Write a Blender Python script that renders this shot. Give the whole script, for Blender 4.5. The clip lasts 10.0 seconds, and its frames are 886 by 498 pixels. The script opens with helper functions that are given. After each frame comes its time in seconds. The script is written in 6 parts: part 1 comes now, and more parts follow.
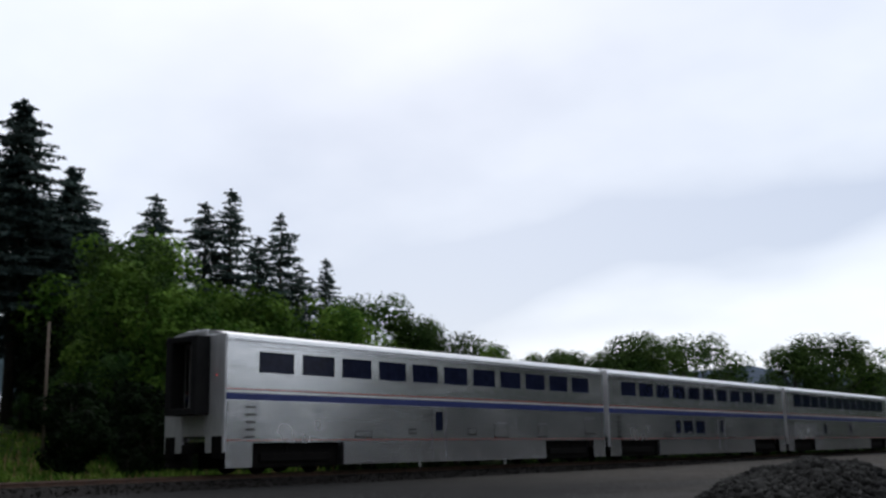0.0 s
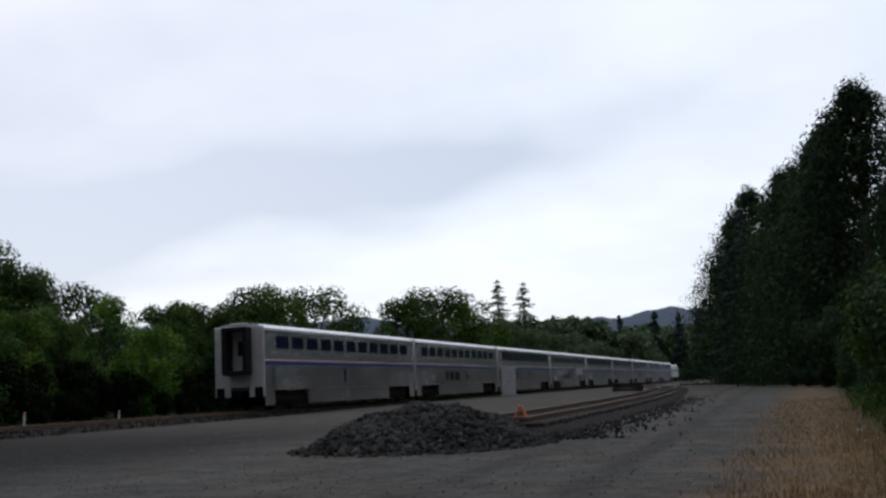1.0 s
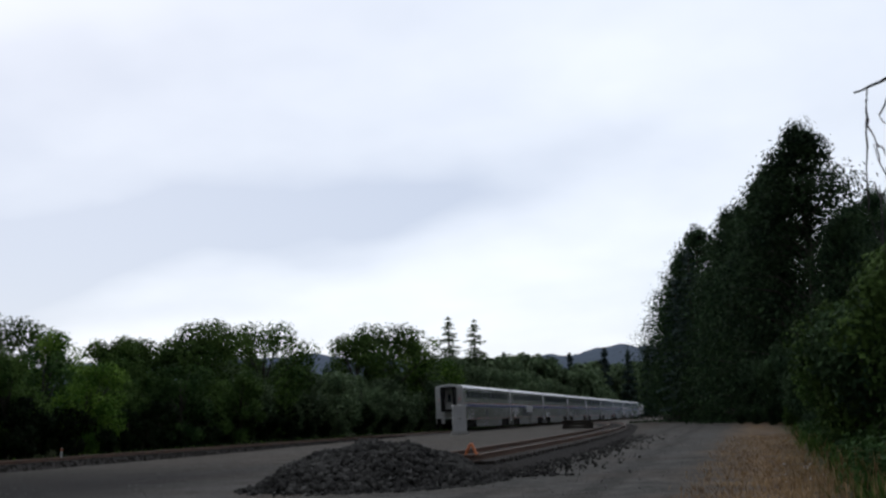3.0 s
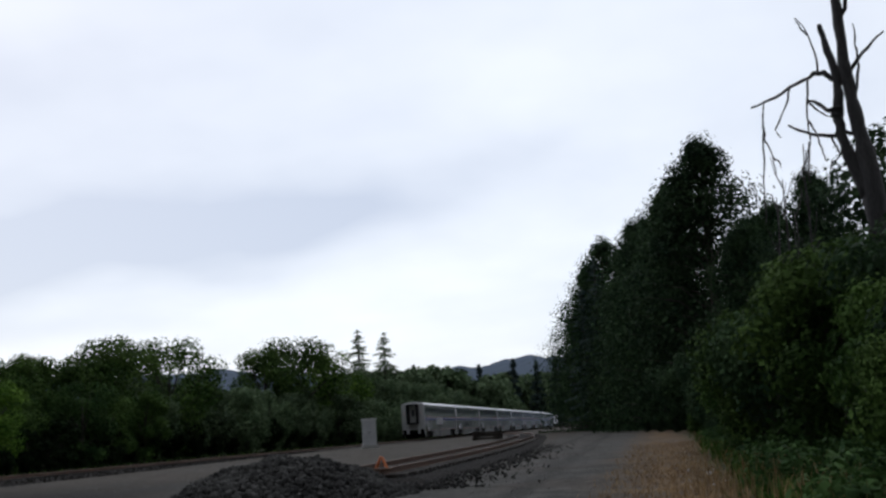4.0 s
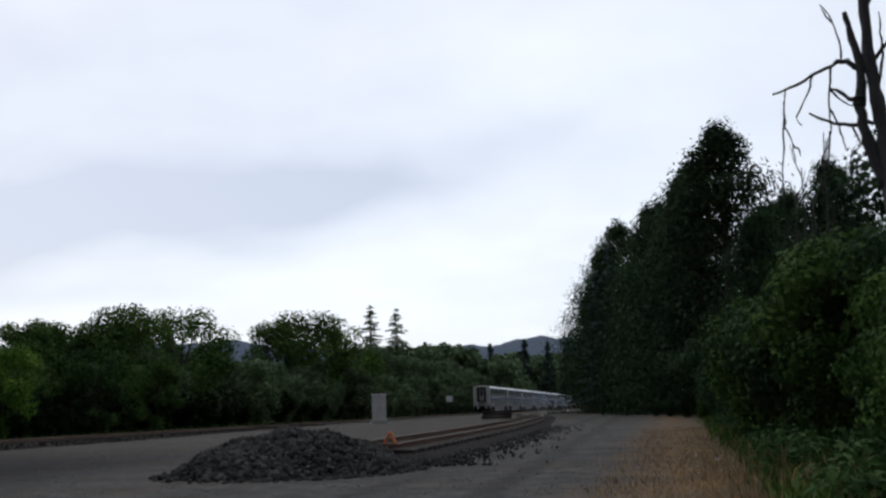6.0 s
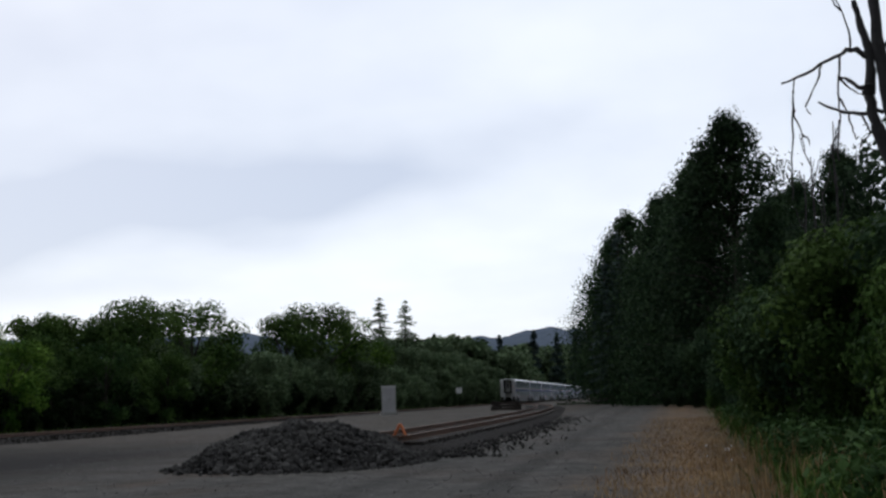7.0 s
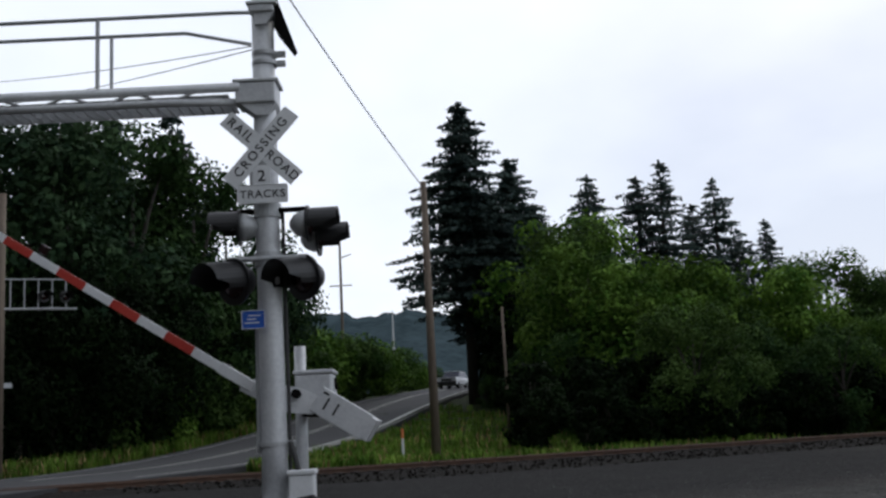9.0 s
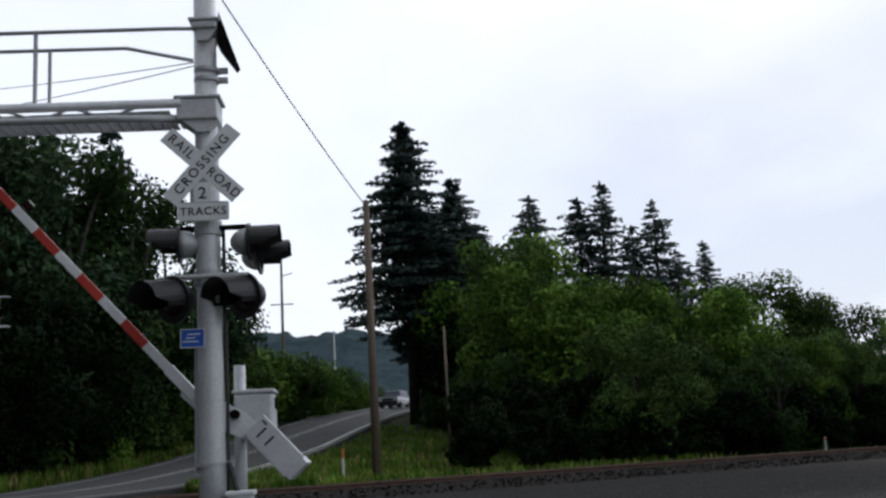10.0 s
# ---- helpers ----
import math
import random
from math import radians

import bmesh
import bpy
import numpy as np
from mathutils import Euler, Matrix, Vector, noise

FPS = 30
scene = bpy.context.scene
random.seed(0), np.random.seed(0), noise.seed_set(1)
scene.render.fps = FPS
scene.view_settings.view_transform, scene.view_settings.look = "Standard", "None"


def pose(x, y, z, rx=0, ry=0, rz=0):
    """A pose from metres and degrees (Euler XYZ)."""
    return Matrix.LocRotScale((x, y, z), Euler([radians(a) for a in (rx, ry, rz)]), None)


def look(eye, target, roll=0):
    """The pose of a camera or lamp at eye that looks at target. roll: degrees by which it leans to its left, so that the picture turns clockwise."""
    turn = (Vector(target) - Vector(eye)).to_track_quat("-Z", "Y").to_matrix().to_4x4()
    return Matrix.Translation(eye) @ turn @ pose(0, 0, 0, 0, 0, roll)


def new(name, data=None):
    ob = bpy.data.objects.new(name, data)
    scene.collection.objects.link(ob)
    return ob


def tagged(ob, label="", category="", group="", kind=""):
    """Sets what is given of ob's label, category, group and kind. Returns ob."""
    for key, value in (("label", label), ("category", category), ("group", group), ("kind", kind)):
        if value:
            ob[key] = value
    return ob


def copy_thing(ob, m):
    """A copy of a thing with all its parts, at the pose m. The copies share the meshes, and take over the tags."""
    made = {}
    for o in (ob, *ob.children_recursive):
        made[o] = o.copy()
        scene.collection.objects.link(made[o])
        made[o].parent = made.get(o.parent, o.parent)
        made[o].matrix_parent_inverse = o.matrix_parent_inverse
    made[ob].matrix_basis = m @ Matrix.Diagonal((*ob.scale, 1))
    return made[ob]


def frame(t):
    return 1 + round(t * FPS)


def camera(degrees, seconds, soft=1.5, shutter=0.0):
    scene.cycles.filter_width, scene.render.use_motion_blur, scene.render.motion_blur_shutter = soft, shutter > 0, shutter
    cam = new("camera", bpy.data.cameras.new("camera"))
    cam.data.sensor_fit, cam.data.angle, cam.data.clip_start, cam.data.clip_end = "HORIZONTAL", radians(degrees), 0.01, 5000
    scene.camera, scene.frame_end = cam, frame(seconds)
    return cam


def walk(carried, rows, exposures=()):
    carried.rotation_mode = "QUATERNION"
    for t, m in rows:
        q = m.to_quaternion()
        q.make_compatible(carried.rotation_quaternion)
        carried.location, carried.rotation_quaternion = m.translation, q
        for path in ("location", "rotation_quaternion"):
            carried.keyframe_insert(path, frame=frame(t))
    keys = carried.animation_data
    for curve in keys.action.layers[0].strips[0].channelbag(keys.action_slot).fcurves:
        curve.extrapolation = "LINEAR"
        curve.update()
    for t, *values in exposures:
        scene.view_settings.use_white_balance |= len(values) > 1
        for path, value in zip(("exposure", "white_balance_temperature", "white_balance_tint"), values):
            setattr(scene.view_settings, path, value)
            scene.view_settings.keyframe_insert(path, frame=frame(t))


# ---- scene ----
cam = camera(45.0, 10.0, soft=2.6, shutter=0.06)
EYE = (0.0, 0.0, 1.1)
# seconds, tilt, lean and turn of the hand-held camera, which stays on one spot and pans
PATH = [
    (0.0, 100.61, 0.92, 37.40),
    (0.1, 99.89, 0.50, 33.03),
    (0.2, 99.35, 1.31, 29.26),
    (0.3, 99.38, 1.45, 26.64),
    (0.4, 99.30, 1.69, 23.79),
    (0.5, 99.25, 2.07, 21.07),
    (1.0, 97.44, 2.49, 17.43),
    (1.5, 97.18, 2.33, 16.31),
    (2.0, 97.71, 2.28, 15.73),
    (2.5, 98.03, 2.14, 15.69),
    (3.0, 99.28, 2.44, 14.79),
    (3.2, 99.86, 2.39, 12.36),
    (4.3, 99.34, 3.29, 9.54),
    (4.5, 98.87, 2.83, 9.23),
    (5.0, 98.30, 2.75, 10.09),
    (5.5, 98.69, 1.84, 10.44),
    (7.0, 98.13, 2.04, 11.05),
    (7.2, 98.05, 1.82, 13.09),
    (7.4, 98.01, 2.18, 19.65),
    (7.5, 98.61, 2.92, 25.14),
    (7.6, 99.02, 2.99, 31.19),
    (7.7, 98.67, 3.43, 36.46),
    (7.8, 98.41, 3.55, 42.01),
    (7.9, 98.90, 3.92, 47.39),
    (8.0, 99.11, 3.81, 51.34),
    (8.1, 98.65, 3.76, 55.13),
    (8.2, 98.60, 3.91, 58.14),
    (8.3, 98.50, 4.15, 60.03),
    (8.5, 98.87, 3.87, 62.99),
    (9.0, 99.90, 2.92, 61.11),
    (9.5, 100.56, 2.86, 60.16),
    (10.0, 100.77, 3.08, 58.00),
]
walk(cam, [(t, pose(*EYE, a, b, c)) for t, a, b, c in PATH],
     exposures=[(0.0, 0.02), (0.4, 0.0), (7.3, 0.0), (8.2, 0.08), (10.0, 0.10)])

# ---- sky and light: overcast, late in the day ----
world = bpy.data.worlds.new("overcast_sky")
scene.world = world
world.use_nodes = True
wn, wl = world.node_tree.nodes, world.node_tree.links
wn.clear()


def wnode(kind, **kw):
    n = wn.new(kind)
    for k, v in kw.items():
        n.inputs[k].default_value = v
    return n


w_out = wn.new("ShaderNodeOutputWorld")
w_bg = wn.new("ShaderNodeBackground")
w_sky = wn.new("ShaderNodeTexSky")
w_sky.sky_type, w_sky.sun_disc = "NISHITA", False
w_sky.sun_elevation, w_sky.sun_rotation = radians(35), radians(-40)
w_co = wn.new("ShaderNodeTexCoord")
w_sep = wn.new("ShaderNodeSeparateXYZ")
wl.new(w_co.outputs["Generated"], w_sep.inputs[0])


def wmath(op, a, b=None):
    n = wn.new("ShaderNodeMath")
    n.operation = op
    for i, v in enumerate((a, b)):
        if v is None:
            continue
        if isinstance(v, (int, float)):
            n.inputs[i].default_value = v
        else:
            wl.new(v, n.inputs[i])
    return n.outputs[0]


def wrange(v, a, b, c, d):
    n = wn.new("ShaderNodeMapRange")
    n.interpolation_type = "SMOOTHSTEP"
    for k, x in zip(("From Min", "From Max", "To Min", "To Max"), (a, b, c, d)):
        n.inputs[k].default_value = x
    wl.new(v, n.inputs["Value"])
    return n.outputs[0]


# clouds lie on a flat layer overhead: direction over height
w_up = wmath("ADD", wmath("MAXIMUM", w_sep.outputs[2], 0.0), 0.30)
w_cx, w_cy = wmath("DIVIDE", w_sep.outputs[0], w_up), wmath("DIVIDE", w_sep.outputs[1], w_up)
w_comb = wn.new("ShaderNodeCombineXYZ")
wl.new(w_cx, w_comb.inputs[0])
wl.new(w_cy, w_comb.inputs[1])
w_map = wn.new("ShaderNodeMapping")
w_map.inputs["Rotation"].default_value = (0, 0, radians(25))
w_map.inputs["Scale"].default_value = (0.42, 1.1, 1.0)
w_map.inputs["Location"].default_value = (0.35, 0.2, 0.0)
wl.new(w_comb.outputs[0], w_map.inputs[0])
w_n1 = wnode("ShaderNodeTexNoise", Scale=1.6, Detail=3.0, Roughness=0.5)
wl.new(w_map.outputs[0], w_n1.inputs["Vector"])
w_n2 = wnode("ShaderNodeTexNoise", Scale=4.5, Detail=3.0, Roughness=0.5)
wl.new(w_comb.outputs[0], w_n2.inputs["Vector"])
w_n3 = wnode("ShaderNodeTexNoise", Scale=5.0, Detail=2.0, Roughness=0.45)
wl.new(w_co.outputs["Generated"], w_n3.inputs["Vector"])
w_sum = wmath("ADD", wmath("MULTIPLY_ADD", w_n1.outputs[0], 0.42), wmath("MULTIPLY", w_n2.outputs[0], 0.18))
w_sum.node.inputs[0].links[0].from_node.inputs[2].default_value = 0.24
# one long grey bank of cloud that climbs from left to right above the trees, and a thin one under it
w_az = wmath("ARCTAN2", w_sep.outputs[0], w_sep.outputs[1])
w_el = wmath("ARCSINE", w_sep.outputs[2])


def bank(az0, el0, slope, half, az_lo, az_hi, depth, rag):
    mid = wmath("MULTIPLY_ADD", wmath("SUBTRACT", w_az, radians(az0)), slope)
    mid.node.inputs[2].default_value = radians(el0)
    off = wmath("ADD", wmath("SUBTRACT", w_el, mid), wmath("MULTIPLY", wmath("SUBTRACT", w_n3.outputs[0], 0.5), rag))
    g = wmath("DIVIDE", off, radians(half))
    g = wmath("EXPONENT", wmath("MULTIPLY", wmath("MULTIPLY", g, g), -1.0))
    fade = wmath("MULTIPLY", wrange(w_az, radians(az_lo - 14), radians(az_lo + 6), 0.0, 1.0), wrange(w_az, radians(az_hi - 12), radians(az_hi + 10), 1.0, 0.0))
    return wmath("MULTIPLY", wmath("MULTIPLY", g, fade), depth)


w_sum = wmath("SUBTRACT", w_sum, wmath("ADD", wmath("ADD", wmath("ADD", bank(-40, 13.0, 0.1, 8.0, -50, -30, 0.13, 0.10), bank(-26, 10.3, 0.165, 2.0, -46, -8, 0.31, 0.08)), bank(-31, 14.5, 0.1, 9.0, -47, -14, 0.17, 0.10)), bank(-30, 6.2, 0.04, 0.7, -45, -22, 0.10, 0.03)))
w_ramp = wn.new("ShaderNodeValToRGB")
w_ramp.color_ramp.elements[0].position, w_ramp.color_ramp.elements[0].color = 0.24, (0.55, 0.61, 0.745, 1)
w_ramp.color_ramp.elements[1].position, w_ramp.color_ramp.elements[1].color = 0.60, (0.90, 0.945, 1.03, 1)
wl.new(w_sum, w_ramp.inputs[0])
w_mix = wn.new("ShaderNodeMixRGB")
w_mix.blend_type = "ADD"
w_mix.inputs[0].default_value = 0.02
wl.new(w_ramp.outputs[0], w_mix.inputs[1])
wl.new(w_sky.outputs[0], w_mix.inputs[2])
# thin bright cloud to the north, thicker and darker to the south
w_dot = wn.new("ShaderNodeVectorMath")
w_dot.operation = "DOT_PRODUCT"
w_dot.inputs[1].default_value = (-0.15, 0.78, 0.60)
wl.new(w_co.outputs["Generated"], w_dot.inputs[0])


w_thick = wmath("MULTIPLY", wrange(w_dot.outputs["Value"], -0.40, 0.25, 0.06, 1.0), wrange(w_sep.outputs[2], 0.38, 0.95, 1.0, 0.85))
w_dim = wn.new("ShaderNodeMixRGB")
w_dim.blend_type = "MULTIPLY"
w_dim.inputs[0].default_value = 1.0
wl.new(w_mix.outputs[0], w_dim.inputs[1])
wl.new(w_thick, w_dim.inputs[2])
wl.new(w_dim.outputs[0], w_bg.inputs[0])
w_bg.inputs[1].default_value = 0.92
wl.new(w_bg.outputs[0], w_out.inputs[0])

sun = new("sun", bpy.data.lights.new("sun", "SUN"))
sun.data.energy, sun.data.angle, sun.data.color = 0.35, radians(25), (1.0, 0.97, 0.93)
sun.matrix_world = look((0, 0, 50), (30, -38, 0))


# ---- materials ----
def shader(name, rough=0.8, metal=0.0):
    m = bpy.data.materials.new(name)
    m.use_nodes = True
    b = m.node_tree.nodes["Principled BSDF"]
    b.inputs["Roughness"].default_value, b.inputs["Metallic"].default_value = rough, metal
    return m, m.node_tree.nodes, m.node_tree.links, b


def surface(name, c1, c2, scale=1.0, fine=20.0, rough=0.85, metal=0.0, bump=0.3, depth=0.02, spread=0.0, streak=None, grime=None):
    """Two colours blotched at a coarse scale, broken up by fine grain, with bump; spread varies pieces one from another."""
    m, n, l, b = shader(name, rough, metal)
    co = n.new("ShaderNodeTexCoord")
    vec = co.outputs["Object"]
    if streak:
        mp = n.new("ShaderNodeMapping")
        mp.inputs["Scale"].default_value = streak
        l.new(vec, mp.inputs[0])
        vec = mp.outputs[0]
    n1 = n.new("ShaderNodeTexNoise")
    n1.inputs["Scale"].default_value, n1.inputs["Detail"].default_value = scale, 5
    n2 = n.new("ShaderNodeTexNoise")
    n2.inputs["Scale"].default_value, n2.inputs["Detail"].default_value = fine, 4
    l.new(vec, n1.inputs["Vector"])
    l.new(vec, n2.inputs["Vector"])
    mix = n.new("ShaderNodeMath")
    mix.operation = "MULTIPLY_ADD"
    mix.inputs[1].default_value = 0.45
    l.new(n2.outputs[0], mix.inputs[0])
    half = n.new("ShaderNodeMath")
    half.operation = "MULTIPLY_ADD"
    half.inputs[1].default_value, half.inputs[2].default_value = 0.55, 0.0
    l.new(n1.outputs[0], half.inputs[0])
    l.new(half.outputs[0], mix.inputs[2])
    ramp = n.new("ShaderNodeValToRGB")
    e = ramp.color_ramp.elements
    e[0].position, e[0].color = 0.36, (*c1, 1)
    e[1].position, e[1].color = 0.64, (*c2, 1)
    l.new(mix.outputs[0], ramp.inputs[0])
    colour = ramp.outputs[0]
    if spread:
        info = n.new("ShaderNodeObjectInfo")
        geo = n.new("ShaderNodeNewGeometry")
        add = n.new("ShaderNodeMath")
        add.operation = "ADD"
        l.new(info.outputs["Random"], add.inputs[0])
        l.new(geo.outputs["Random Per Island"], add.inputs[1])
        val = n.new("ShaderNodeMath")
        val.operation = "MULTIPLY_ADD"
        val.inputs[1].default_value, val.inputs[2].default_value = spread, 1 - spread
        l.new(add.outputs[0], val.inputs[0])
        hsv = n.new("ShaderNodeHueSaturation")
        l.new(val.outputs[0], hsv.inputs["Value"])
        l.new(colour, hsv.inputs["Color"])
        colour = hsv.outputs[0]
    l.new(colour, b.inputs["Base Color"])
    if bump:
        bp = n.new("ShaderNodeBump")
        bp.inputs["Strength"].default_value, bp.inputs["Distance"].default_value = bump, depth
        l.new(n2.outputs[0], bp.inputs["Height"])
        l.new(bp.outputs[0], b.inputs["Normal"])
    rr = n.new("ShaderNodeMapRange")
    rr.inputs["To Min"].default_value, rr.inputs["To Max"].default_value = max(rough - 0.12, 0.03), min(rough + 0.12, 1)
    l.new(n1.outputs[0], rr.inputs["Value"])
    l.new(rr.outputs[0], b.inputs["Roughness"])
    return m


def leaf_material(name, c1, c2, spread=0.35):
    """Leaves: two greens mixed clump by clump, each leaf a little lighter or darker, some light coming through."""
    m, n, l, b = shader(name, 0.75)
    co = n.new("ShaderNodeTexCoord")
    nz = n.new("ShaderNodeTexNoise")
    nz.inputs["Scale"].default_value, nz.inputs["Detail"].default_value = 0.55, 3
    l.new(co.outputs["Object"], nz.inputs["Vector"])
    ramp = n.new("ShaderNodeValToRGB")
    e = ramp.color_ramp.elements
    e[0].position, e[0].color = 0.38, (*c1, 1)
    e[1].position, e[1].color = 0.62, (*c2, 1)
    l.new(nz.outputs[0], ramp.inputs[0])
    geo, info = n.new("ShaderNodeNewGeometry"), n.new("ShaderNodeObjectInfo")
    v1 = n.new("ShaderNodeMath")
    v1.operation = "MULTIPLY_ADD"
    v1.inputs[1].default_value, v1.inputs[2].default_value = 2 * spread, 1 - spread
    l.new(geo.outputs["Random Per Island"], v1.inputs[0])
    v2 = n.new("ShaderNodeMath")
    v2.operation = "MULTIPLY_ADD"
    v2.inputs[1].default_value, v2.inputs[2].default_value = 0.5, 0.75
    l.new(info.outputs["Random"], v2.inputs[0])
    vv = n.new("ShaderNodeMath")
    vv.operation = "MULTIPLY"
    l.new(v1.outputs[0], vv.inputs[0])
    l.new(v2.outputs[0], vv.inputs[1])
    hsv = n.new("ShaderNodeHueSaturation")
    l.new(ramp.outputs[0], hsv.inputs["Color"])
    l.new(vv.outputs[0], hsv.inputs["Value"])
    l.new(hsv.outputs[0], b.inputs["Base Color"])
    b.inputs["Specular IOR Level"].default_value = 0.06
    tr = n.new("ShaderNodeBsdfTranslucent")
    l.new(hsv.outputs[0], tr.inputs["Color"])
    mx = n.new("ShaderNodeMixShader")
    mx.inputs[0].default_value = 0.15
    l.new(b.outputs[0], mx.inputs[1])
    l.new(tr.outputs[0], mx.inputs[2])
    l.new(mx.outputs[0], n["Material Output"].inputs[0])
    return m


def glow(name, colour, strength):
    m, n, l, b = shader(name, 0.3)
    b.inputs["Base Color"].default_value = (*colour, 1)
    b.inputs["Emission Color"].default_value = (*colour, 1)
    b.inputs["Emission Strength"].default_value = strength
    return m


